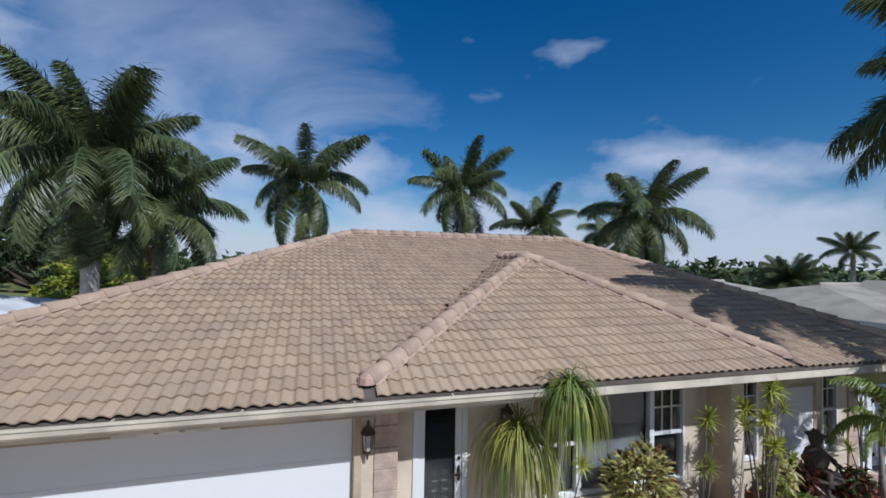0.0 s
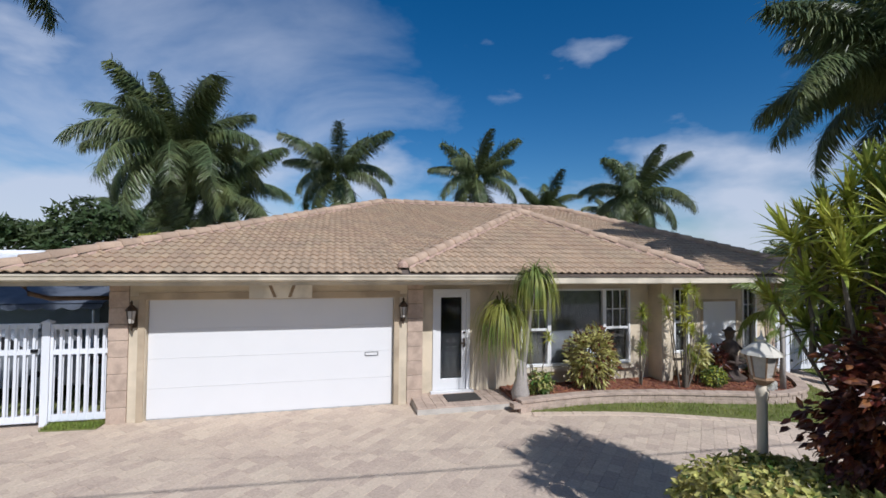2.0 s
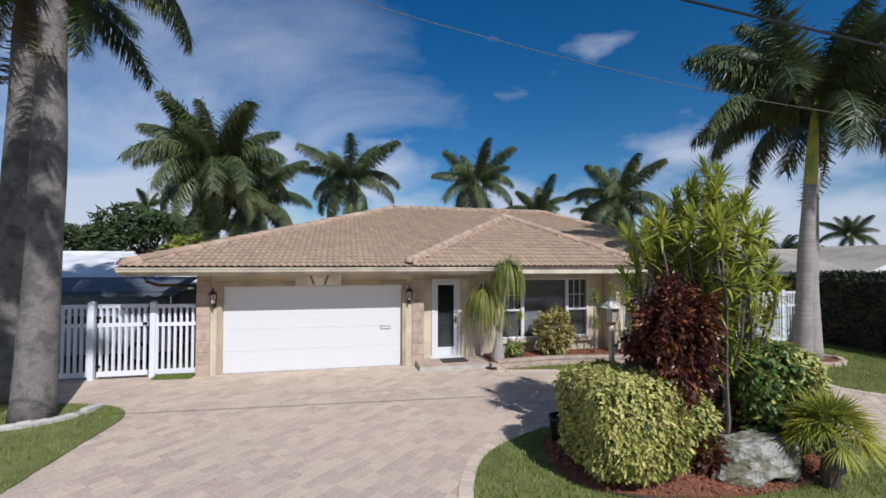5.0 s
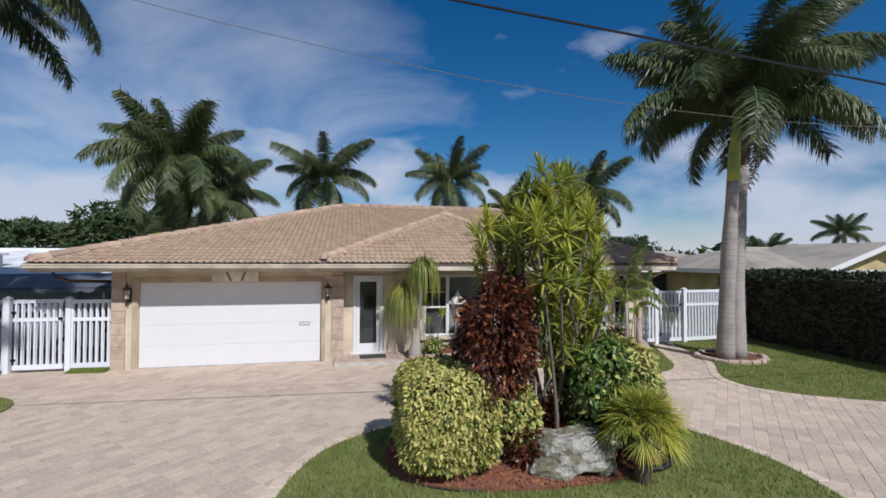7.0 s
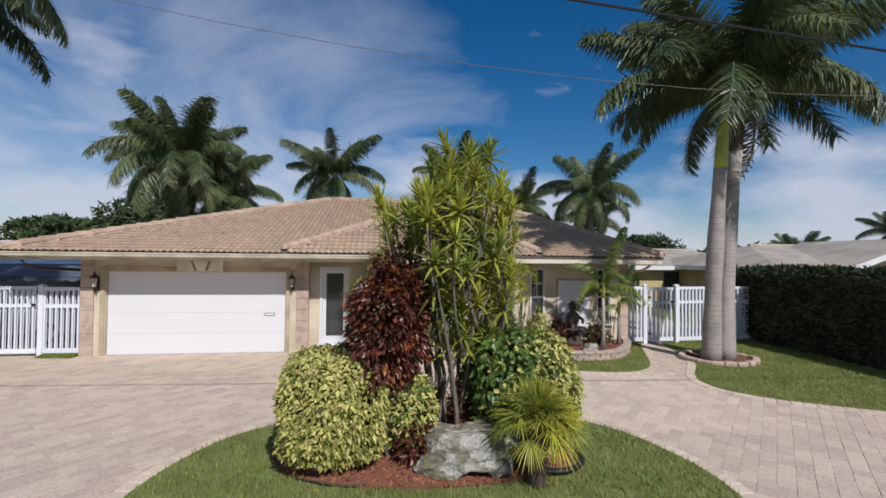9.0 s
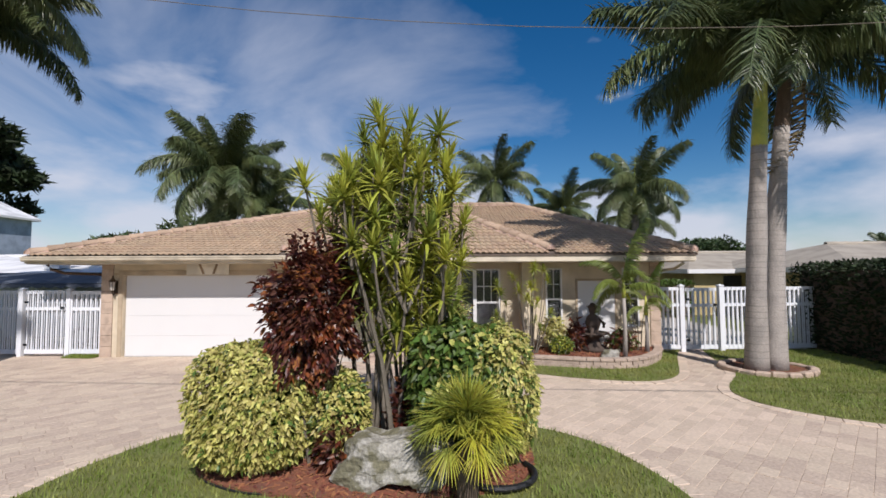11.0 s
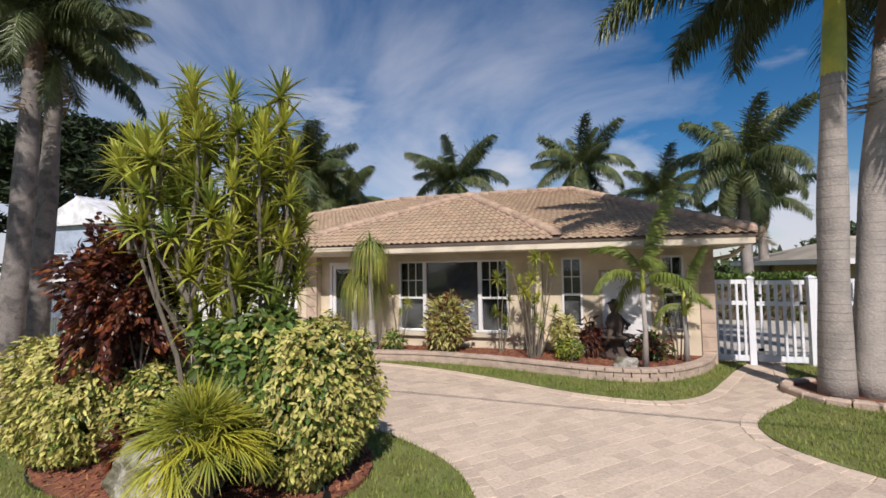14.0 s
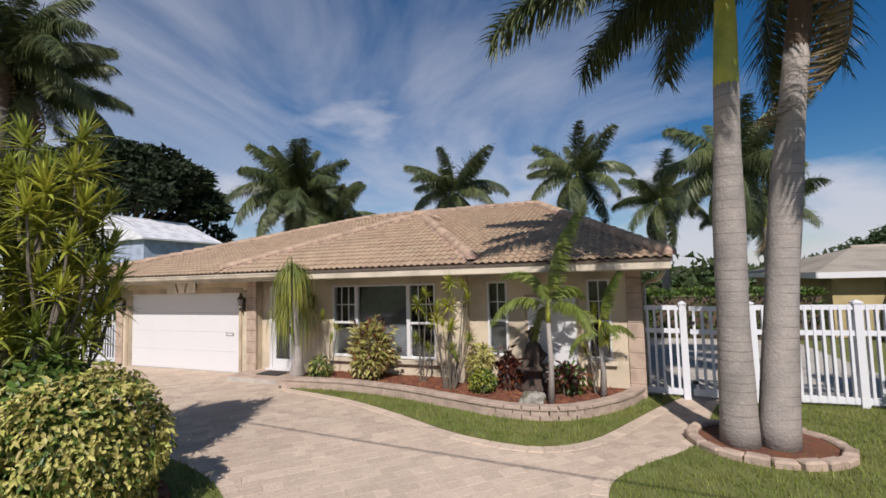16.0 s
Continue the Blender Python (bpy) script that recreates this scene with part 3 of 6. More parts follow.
def window(x0, x1, z0, z1, lites=True, cols=3):
    """Single-hung window: frame, meeting rail, muntins in the upper sash and two panes."""
    wd = part("window", MB().box(x0, D0 - 0.03, z0, x0 + 0.045, D0 + 0.08, z1).box(x1 - 0.045, D0 - 0.03, z0, x1, D0 + 0.08, z1)
              .box(x0 + 0.045, D0 - 0.03, z1 - 0.045, x1 - 0.045, D0 + 0.08, z1).box(x0 + 0.045, D0 - 0.03, z0, x1 - 0.045, D0 + 0.08, z0 + 0.05), WHITE, house)
    a, b, c, d = x0 + 0.046, x1 - 0.046, z0 + 0.051, z1 - 0.046
    if lites:
        m = c + (d - c) * 0.47
        part("meeting_rail", MB().box(a, D0 - 0.005, m - 0.025, b, D0 + 0.06, m + 0.025), WHITE, wd)
        for i in range(1, cols):
            x = a + (b - a) * i / cols
            part("muntin", MB().box(x - 0.011, D0 + 0.012, m + 0.026, x + 0.011, D0 + 0.03, d), WHITE, wd)
        mz = (m + d) / 2
        part("muntin", MB().box(a, D0 + 0.008, mz - 0.011, b, D0 + 0.033, mz + 0.011), WHITE, wd)
        ps = [(c, m - 0.026), (m + 0.026, d)]
    else:
        ps = [(c, d)]
    for lo, hi in ps:
        g = part("pane", MB().box(a, D0 + 0.04, lo, b, D0 + 0.046, hi), GLASS, wd)
        g.visible_shadow = False
    # flat sheet behind the glass, coloured dark to stand for the unlit room
    part("window_blind", MB().box(a, D0 + 0.13, c, b, D0 + 0.14, d), BACKING if not lites else DARK, wd)
    return wd


x0, x1, z0, z1 = WINS[0]
window(x0, 5.53, z0, z1), window(5.532, 6.98, z0, z1, False), window(6.982, x1, z0, z1)
window(*WINS[1], True, 2), window(*WINS[2], True, 2)
sl = part("window_sill", MB().box(4.72, D0 - 0.10, 0.47, 7.79, D0 - 0.032, 0.565), TRIM, house)
part("window_sill", MB().box(8.88, D0 - 0.09, 0.64, 9.48, D0 - 0.032, 0.725), TRIM, house)
part("window_sill", MB().box(11.0, D0 - 0.09, 0.64, 11.62, D0 - 0.032, 0.725), TRIM, house)
# shallow white panel with a tan surround between the side windows
nb = part("niche_surround", MB().box(9.78, D0 - 0.03, 0.35, 9.84, D0 - 0.002, 2.08).box(10.86, D0 - 0.03, 0.35, 10.92, D0 - 0.002, 2.08).box(9.84, D0 - 0.03, 2.02, 10.86, D0 - 0.002, 2.08), BAND, house)
part("niche_panel", MB().box(9.842, D0 - 0.02, 0.33, 10.858, D0 - 0.003, 2.018), WHITE, nb, "plain white recessed panel")

# eaves: soffit, fascia, gutter and downpipe
part("soffit", MB().box(EL + 0.06, EY + 0.06, 2.53, ER - 0.06, G0 + 0.02, 2.557).box(EL + 0.06, G0 + 0.02, 2.53, -3.0, 19.4, 2.557).box(11.86, G0 + 0.02, 2.53, ER - 0.06, 19.4, 2.557), TRIM, house)
part("fascia", MB().box(EL + 0.03, EY + 0.03, 2.55, ER - 0.03, EY + 0.06, 2.72).box(EL + 0.03, EY + 0.06, 2.55, EL + 0.06, 19.4, 2.72).box(ER - 0.06, EY + 0.06, 2.55, ER - 0.03, 19.4, 2.72), TRIM, house, "cream painted fascia board")
gt = part("gutter", MB().add([(x, y, z) for x in (EL + 0.02, 4.55) for y, z in ((EY + 0.028, 2.595), (EY - 0.04, 2.60), (EY - 0.075, 2.63), (EY - 0.085, 2.69), (EY - 0.10, 2.695), (EY - 0.10, 2.725), (EY - 0.07, 2.725), (EY - 0.06, 2.65), (EY + 0.028, 2.63))],
                             [(i, (i + 1) % 9, 9 + (i + 1) % 9, 9 + i) for i in range(9)] + [tuple(range(8, -1, -1)), tuple(range(9, 18))]), TRIM, house, "cream metal rain gutter")
for x in (-4.2, -3.0, -1.8, -0.6, 0.6, 1.8, 3.0, 4.2):
    part("gutter_strap", MB().box(x - 0.012, EY - 0.104, 2.70, x + 0.012, EY + 0.02, 2.728), TRIM, gt)
part("downpipe", MB().tube([(-4.2, EY + 0.2, 2.52), (-4.15, EY + 0.25, 2.40), (-4.0, EY + 0.5, 2.30), (-3.4, G0 + 0.3, 2.25), (-3.32, G0 + 0.45, 2.1), (-3.32, G0 + 0.45, 0.05)], 0.04, 8), BRONZE, house, "brown bent downpipe under the eave")
part("downpipe", MB().tube([(12.5, EY + 0.5, 2.5), (12.4, 5.4, 2.34), (12.22, 6.0, 2.28), (12.2, 6.3, 2.2), (12.2, 6.3, 0.05)], 0.04, 8), TRIM, house)

# roof deck
AP, QP = Vector((6.05, 8.6, 4.46)), Vector((6.05, 10.05, 4.46))
PA, PB = Vector((1.75, EY + 0.02, EZ + 0.01)), Vector((9.05, EY + 0.02, EZ + 0.01))
BACK = 2 * RY - EY
roof = part("roof", MB().add([(EL, EY, EZ), (ER, EY, EZ), (RR, RY, RZ), (RL, RY, RZ), (EL, BACK, EZ), (ER, BACK, EZ), PA, PB, AP, QP,
                              (EL, EY, EZ - 0.05), (ER, EY, EZ - 0.05), (ER, BACK, EZ - 0.05), (EL, BACK, EZ - 0.05)],
                             [(0, 1, 2, 3), (0, 3, 4), (1, 5, 2), (4, 3, 2, 5), (6, 7, 8), (6, 8, 9), (7, 9, 8), (0, 10, 11, 1), (1, 11, 12, 5), (0, 4, 13, 10)]), DECK, house, "hip roof of weathered tan barrel tiles")

# ---------------- palms ----------------


def frond_mesh(name, length, seed, droop, leaf_len=0.62, count=46, mat=FROND, width=0.044):
    """One feather frond along +x from the origin, arching over and down, its leaflets in several planes."""
    r = random.Random(seed)
    mb = MB()
    pts, p, d = [], Vector((0, 0, 0)), Vector((math.cos(0.5), 0, math.sin(0.5)))
    n = 14
    for i in range(n + 1):
        pts.append(p.copy())
        d = (d + Vector((0, 0, -droop / n * (0.5 + 1.0 * i / n)))).normalized()
        p = p + d * (length / n)
    mb.tube(pts, [0.035 * (1 - 0.85 * i / n) for i in range(n + 1)], 5)
    for i in range(count):
        t = 0.12 + 0.88 * i / count
        k = min(n - 1, int(t * n))
        f = t * n - k
        q = pts[k].lerp(pts[k + 1], f)
        tang = (pts[k + 1] - pts[k]).normalized()
        L = leaf_len * (0.45 + 0.75 * math.sin(math.pi * (0.12 + 0.83 * t)))
        for s in (-1, 1):
            for lift in (r.uniform(0.0, 1.15), r.uniform(-0.7, 0.25)):
                side = Vector((0, s, 0))
                up = tang.cross(Vector((0, 1, 0))) * -1
                dirn = (side * math.cos(lift) + up * math.sin(lift) + tang * r.uniform(0.35, 0.75)).normalized()
                mb.leaf(q, dirn, tang, L * r.uniform(0.8, 1.15), width, r.uniform(0.8, 3.0), 3, 0.2)
    return mb.mesh(name, mat)


FRONDS = [frond_mesh("frond", 3.3, s, dr, 0.64, 104, width=0.034) for s, dr in ((1, 2.1), (2, 1.5), (3, 1.8), (4, 1.1))]
SMALLF = [frond_mesh("frond", 3.3, 10 + s, dr, 0.70, 108, width=0.034) for s, dr in ((1, 1.9), (2, 1.5), (3, 0.9))]
DRYF = frond_mesh("frond", 3.0, 31, 2.6, 0.5, 30, OLDFROND)


def royal_palm(label, base, top, radius, size, count=16, seed=0, shaft=1.5, meshes=FRONDS, group="royal palms", dry=0, rings=True, hang=0, bark=TRUNK, sheath=None):
    """Smooth ringed trunk from base to top, green crownshaft above it, then the arching fronds."""
    r = random.Random(seed)
    b, t = Vector(base), Vector(top)
    tree = thing("royal_palm", label, "palm tree", b, group)
    t = t - b
    H = t.length
    n = 16
    bow = Vector((r.uniform(-1, 1), r.uniform(-1, 1), 0)) * 0.012 * H
    pts = [t * (i / n) + bow * math.sin(math.pi * i / n) for i in range(n + 1)]
    rad = [radius * (1.16 if i == 0 else 1.08 if i == 1 else 1.0 + 0.05 * math.sin(i * 0.8)) * (1 - 0.28 * (i / n) ** 1.6) for i in range(n + 1)]
    tr = part("trunk", MB().tube(pts, rad, 20), bark, tree, smooth=True)
    if rings:
        mb = MB()
        z = 0.35
        while z < H - 0.1:
            u = z / H * n
            k = min(n - 1, int(u))
            c = pts[k].lerp(pts[k + 1], u - k)
            rr = rad[k] + (rad[k + 1] - rad[k]) * (u - k)
            mb.tube([c - Vector((0, 0, 0.012)), c, c + Vector((0, 0, 0.012))], [rr * 0.995, rr * 1.012, rr * 0.995], 20, False)
            z += r.uniform(0.11, 0.2)
        part("leaf_scar", mb, RING if bark is TRUNK else bark, tr, smooth=True, kind="stuff")
    d = (pts[-1] - pts[-2]).normalized()
    top_ = pts[-1] + d * shaft
    part("crownshaft", MB().tube([pts[-1] - d * 0.03, pts[-1] + d * 0.02, pts[-1] + d * shaft * 0.35, pts[-1] + d * shaft * 0.8, top_ + d * 0.15],
                                 [rad[-1] * 1.0, rad[-1] * 1.02, rad[-1] * 0.92, rad[-1] * 0.62, rad[-1] * 0.3], 14), sheath or SHAFT, tree, "brown fibrous crownshaft" if sheath else "smooth yellow-green crownshaft", smooth=True)
    for i in range(count):
        az = 137.5 * i + r.uniform(-14, 14)
        u = (i + 0.5) / count
        pitch = 84 - (88 + hang) * u - (min(22, 22 + hang) if u > 0.75 else 0) + r.uniform(-8, 8)      # young fronds stand, old ones hang
        me = meshes[0 if u > 0.6 else -1 if u < 0.3 else r.randrange(len(meshes))]
        if dry and i >= count - dry:
            me, pitch = DRYF, -50
        f = part("frond", me, None, tree)
        s = size / 3.3 * r.uniform(0.88, 1.1) * (0.8 if u < 0.12 else 1.0)
        f.matrix_basis = Matrix.Translation(top_ - d * 0.1) @ pose(0, 0, 0, 0, 0, az) @ pose(0, 0, 0, r.uniform(-25, 25), -pitch + 28, 0) @ Matrix.Scale(s, 4)
    sp = MB()
    sp.tube([top_, top_ + d * 0.7 + bow, top_ + d * 1.7], [0.05, 0.035, 0.006], 6)
    part("spear_leaf", sp, SHAFT, tree)
    return tree


royal_palm("tall royal palm with a pale grey trunk in a stone ring", (13.17, 3.45, 0), (13.25, 3.2, 5.1), 0.22, 3.9, 22, 3, 2.2, hang=-22)
royal_palm("royal palm leaning beside its twin, shaded grey trunk", (13.63, 3.5, 0), (14.34, 3.92, 5.75), 0.225, 3.9, 22, 8, 2.0, dry=1, hang=-16, sheath=WOODB)
royal_palm("thick royal palm standing at the lawn corner", (-5.12, 2.75, 0), (-5.2, 3.2, 7.9), 0.30, 3.5, 20, 5, 1.5, dry=1, hang=-15, bark=TRUNK_SHADED, sheath=WOODB)
royal_palm("royal palm standing behind the lawn corner palm", (-6.4, 4.15, 0), (-6.45, 4.5, 7.6), 0.29, 3.5, 20, 12, 1.5, dry=1, hang=-12, bark=TRUNK_SHADED, sheath=WOODB)
# added out of view, only to cast shade on the corner palms and gate
royal_palm("unseen royal palm added beside the street to shade the gate", (-5.0, -2.9, 0), (-5.0, -2.9, 8.2), 0.3, 3.1, 24, 6, 1.4, hang=-15, bark=TRUNK_SHADED)
royal_palm("broad royal palm rising behind the house", (-6.1, 17.5, 0), (-6.1, 17.5, 6.4), 0.3, 4.1, 40, 21, 1.5, SMALLF, rings=False, hang=42)
royal_palm("lower royal palm beside the broad one", (-4.4, 18.5, 0), (-4.4, 18.5, 4.8), 0.28, 3.5, 22, 22, 1.4, SMALLF, rings=False, dry=3, hang=35)
royal_palm("royal palm seen over the ridge", (0.8, 26.5, 0), (0.8, 26.5, 7.5), 0.28, 4.3, 20, 23, 1.5, SMALLF, rings=False, hang=18)
royal_palm("royal palm seen over the ridge", (9.8, 24.3, 0), (9.8, 24.3, 7.3), 0.28, 3.6, 20, 24, 1.5, SMALLF, rings=False, hang=18)
royal_palm("royal palm seen over the ridge", (16.4, 16.9, 0), (16.4, 16.9, 5.3), 0.25, 3.4, 20, 25, 1.5, SMALLF, rings=False, hang=24)
royal_palm("small royal palm behind the others", (14.2, 23.0, 0), (14.2, 23.0, 5.3), 0.24, 2.9, 18, 26, 1.2, SMALLF, rings=False, hang=15)

# ---------------- island planting ----------------


def blob_leaves(mb, c, radii, count, r, leaf, power=2.0, core=0.72, droop=0.4, noise_amp=0.1, lay=True):
    """Leaves over a rounded, uneven clipped form, denser towards the outside."""
    k = 0
    while k < count:
        d = Vector((r.gauss(0, 1), r.gauss(0, 1), r.gauss(0, 1)))
        if d.length < 1e-3:
            continue
        d.normalize()
        sc = (abs(d.x) ** power + abs(d.y) ** power + abs(d.z) ** power) ** (-1 / power)
        bump = 1 + noise_amp * noise.noise(d * 2.3 + Vector(c))
        q = r.uniform(core, 1.0) ** 0.6 * sc * bump
        p = Vector((c[0] + d.x * q * radii[0], c[1] + d.y * q * radii[1], c[2] + d.z * q * radii[2]))
        if p.z < 0.05:
            continue
        k += 1
        al = (d + Vector((r.uniform(-1, 1), r.uniform(-1, 1), r.uniform(-0.6, 0.8))) * 0.8).normalized()
        side = al.cross(Vector((r.uniform(-1, 1), r.uniform(-1, 1), r.uniform(-1, 1)))).normalized()
        if lay:                                  # leaves of a clipped bush lie like scales, faces outwards
            al = (d * 0.35 + Vector((r.uniform(-1, 1), r.uniform(-1, 1), r.uniform(-1.1, 0.7)))).normalized()
            side = al.cross(d + Vector((r.uniform(-1, 1), r.uniform(-1, 1), r.uniform(-1, 1))) * 0.45).normalized()
        L = leaf[0] * r.uniform(0.7, 1.3)
        mb.leaf(p, al, side, L, leaf[1] * r.uniform(0.8, 1.2), droop, 2, 0.25)


def shrub(name, label, c, radii, mats, count, leaf, seed, power=2.0, group="", core=0.72, droop=0.4, amp=0.1, stems=6, category="shrub", lay=True):
    """A shrub with branching stems and one crown of leaves in each of its leaf colours."""
    r = random.Random(seed)
    base = Vector((c[0], c[1], 0.02))
    t = thing(name, label, category, base, group)
    st = MB()
    cc = Vector(c) - base
    for i in range(stems):
        a = 6.28 * i / stems + r.uniform(-0.3, 0.3)
        e = Vector((math.cos(a) * radii[0] * 0.6, math.sin(a) * radii[1] * 0.6, cc.z + radii[2] * r.uniform(-0.1, 0.5)))
        s = Vector((math.cos(a) * 0.08, math.sin(a) * 0.08, 0.0))
        m = s.lerp(e, 0.5) + Vector((r.uniform(-0.06, 0.06), r.uniform(-0.06, 0.06), 0))
        st.tube([s, m, e], [0.022, 0.016, 0.006], 6)
        for _ in range(3):
            st.tube([m, m.lerp(e, 0.6) + Vector((r.uniform(-0.3, 0.3) * radii[0], r.uniform(-0.3, 0.3) * radii[1], r.uniform(0, 0.3) * radii[2]))], [0.01, 0.004], 5)
    part("branch_frame", st, STEM, t)
    inner = MB()
    prof = [(0.02, -0.95)] + [(math.cos(radians(q)), math.sin(radians(q))) for q in range(-60, 90, 15)]
    k0 = len(inner.v)
    inner.lathe(prof, (0, 0, 0), 18)
    inner.v = [Vector((cc.x + v.x * radii[0] * 0.66 * (1 + 0.2 * noise.noise(v * 2.1 + cc)), cc.y + v.y * radii[1] * 0.66 * (1 + 0.2 * noise.noise(v * 2.3 - cc)), max(0.06, cc.z + v.z * radii[2] * 0.68))) for v in inner.v]
    if core > 0.6:
        part("inner_growth", inner, GREENL, t, "dark shaded inner leaf mass")
    for m, share in mats:
        mb = MB()
        blob_leaves(mb, tuple(cc), radii, int(count * share), r, leaf, power, core, droop, amp, lay)
        part("foliage", mb, m, t)
    return t


shrub("variegated_shrub", "clipped rounded shrub with yellow-green variegated leaves", (3.97, -1.26, 0.80), (0.66, 0.75, 0.65), ((VARIE, 0.92), (GREENL, 0.08)), 14500, (0.068, 0.039), 41, 4.5, core=0.8, droop=0.7)
shrub("variegated_shrub", "low variegated shrub between the croton and the rock", (4.92, -1.45, 0.66), (0.33, 0.34, 0.52), ((VARIE, 0.75), (GREENL, 0.25)), 3000, (0.065, 0.037), 42, 2.4)
shrub("green_shrub", "dark green broad-leaved shrub with a few yellow leaves", (6.24, -1.28, 1.0), (0.54, 0.58, 0.74), ((GREENL, 0.85), (VARIE, 0.15)), 4200, (0.10, 0.062), 43, 2.5, core=0.76, amp=0.25, droop=0.7)
shrub("variegated_shrub", "rounded variegated shrub, pale yellow leaves over dark stems", (6.74, -1.1, 0.86), (0.52, 0.74, 0.78), ((VARIE, 0.80), (GREENL, 0.20)), 8400, (0.068, 0.039), 46, 2.4, core=0.78, amp=0.25, droop=0.7)
shrub("croton", "tall croton with dark red and rusty leaves", (4.66, -1.5, 1.86), (0.48, 0.50, 0.80), ((CROTON, 1.0),), 6600, (0.085, 0.05), 44, 2.0, core=0.45, amp=0.7, lay=False, droop=0.8)
shrub("croton", "small rusty croton at the foot of the dracaena", (5.75, -1.2, 0.5), (0.3, 0.25, 0.42), ((CROTON, 1.0),), 700, (0.12, 0.05), 45, 2.0, core=0.3, amp=0.4, lay=False)
shrub("croton", "small rusty croton between the clipped shrub and the rock", (4.98, -1.68, 0.38), (0.24, 0.2, 0.3), ((CROTON, 1.0),), 500, (0.11, 0.05), 47, 2.0, core=0.3, amp=0.4, lay=False)


def rosette_mesh(seed, n=34, length=0.36, width=0.047, mat=LIME):
    """A tuft of strap leaves: the young ones upright, the old ones arching out and down."""
    r = random.Random(seed)
    mb = MB()
    for i in range(n):
        u = i / n
        az = 2.4 * i
        el = radians(84 - 92 * u ** 1.2 + r.uniform(-9, 9))
        d = Vector((math.cos(az) * math.cos(el), math.sin(az) * math.cos(el), math.sin(el)))
        side = Vector((-math.sin(az), math.cos(az), 0))
        mb.leaf(Vector((0, 0, 0.14 * (1 - u))), d, side, length * (0.8 + 0.25 * u) * r.uniform(0.85, 1.1), width, 0.25 + 0.55 * u, 3, 0.3, 1)
    return mb.mesh("rosette", mat)


ROSETTES = [rosette_mesh(s) for s in (1, 2, 3)]


def dracaena(label, base, heads, seed):
    """Grey canes that fork on their way up; every fork's end carries a tuft of strap leaves."""
    r = random.Random(seed)
    t = thing("dracaena", label, "dracaena", base)
    ends = []
    for i, head in enumerate(sorted(heads, key=lambda h: h[2])):
        e = Vector(head)
        under = [q for q in ends if e.z - q.z > 0.35 and (e - q).xy.length < 0.55 * (e.z - q.z)]
        if under and i > 14:
            low = min(under, key=lambda q: (e - q).length)
            s = low - Vector((0, 0, 0.22))
            m = s.lerp(e, 0.45) + Vector(((e.x - s.x) * 0.25, (e.y - s.y) * 0.25, 0))
            pts, rad = [s, m, e], [0.02, 0.017, 0.012]
        else:
            a = r.uniform(0, 6.28)
            s = Vector((math.cos(a) * 0.2, math.sin(a) * 0.16, 0)) + Vector((e.x, e.y, 0)) * 0.22
            m = s.lerp(e, 0.5) - Vector((e.x - s.x, e.y - s.y, 0)) * 0.22 + Vector((r.uniform(-0.06, 0.06), r.uniform(-0.06, 0.06), 0))
            pts, rad = [s, s.lerp(m, 0.5) + Vector((r.uniform(-0.03, 0.03), r.uniform(-0.03, 0.03), 0)), m, m.lerp(e, 0.6), e], [0.036, 0.031, 0.025, 0.019, 0.013]
        part("cane", MB().tube(pts, rad, 6), STEM, t)
        ends.append(e)
        f = part("rosette", ROSETTES[i % 3], None, t)
        out = Vector((e.x, e.y, 0)) * 16
        f.matrix_basis = Matrix.Translation(e) @ pose(0, 0, 0, -out.y + r.uniform(-14, 14), out.x + r.uniform(-14, 14), 0) @ pose(0, 0, 0, 0, 0, r.uniform(0, 360)) @ Matrix.Scale(r.uniform(0.8, 1.12), 4)
    return t


r_ = random.Random(77)
# leading shoots first, then tufts filling the crown: height, middle and half width of the crown at that height
heads = [(-0.08, -0.22, 4.02), (0.24, 0.0, 3.92), (0.61, 0.30, 4.05), (0.05, 0.3, 3.8), (-0.3, -0.12, 3.78), (-0.95, -0.3, 3.2), (-0.75, 0.15, 3.1)]
CROWN = ((1.3, 0.30, 0.35), (1.85, 0.26, 0.64), (2.45, -0.02, 0.97), (3.05, 0.0, 0.92), (3.45, 0.12, 0.66), (3.75, 0.18, 0.50))
tries = 0
while len(heads) < 128 and tries < 9000:
    tries += 1
    z = r_.uniform(1.3, 3.75)
    k = max(i for i in range(5) if CROWN[i][0] <= z)
    f = (z - CROWN[k][0]) / (CROWN[k + 1][0] - CROWN[k][0])
    mid, half = (CROWN[k][c] + (CROWN[k + 1][c] - CROWN[k][c]) * f for c in (1, 2))
    a, q = r_.uniform(0, 6.28), math.sqrt(r_.uniform(0.06, 1.0))
    x, y = mid + math.cos(a) * q * half, 0.08 + math.sin(a) * q * half
    if math.hypot(x + 0.8, y + 0.3) < 0.55 and z < 2.75:      # leave the croton its room
        continue
    if all((x - h[0]) ** 2 + (y - h[1]) ** 2 + (0.8 * (z - h[2])) ** 2 > 0.052 for h in heads):
        heads.append((x, y, z))
dracaena("tall bushy dracaena with lime-green strap leaves on grey canes", (5.46, -1.15, 0.05), heads, 78)


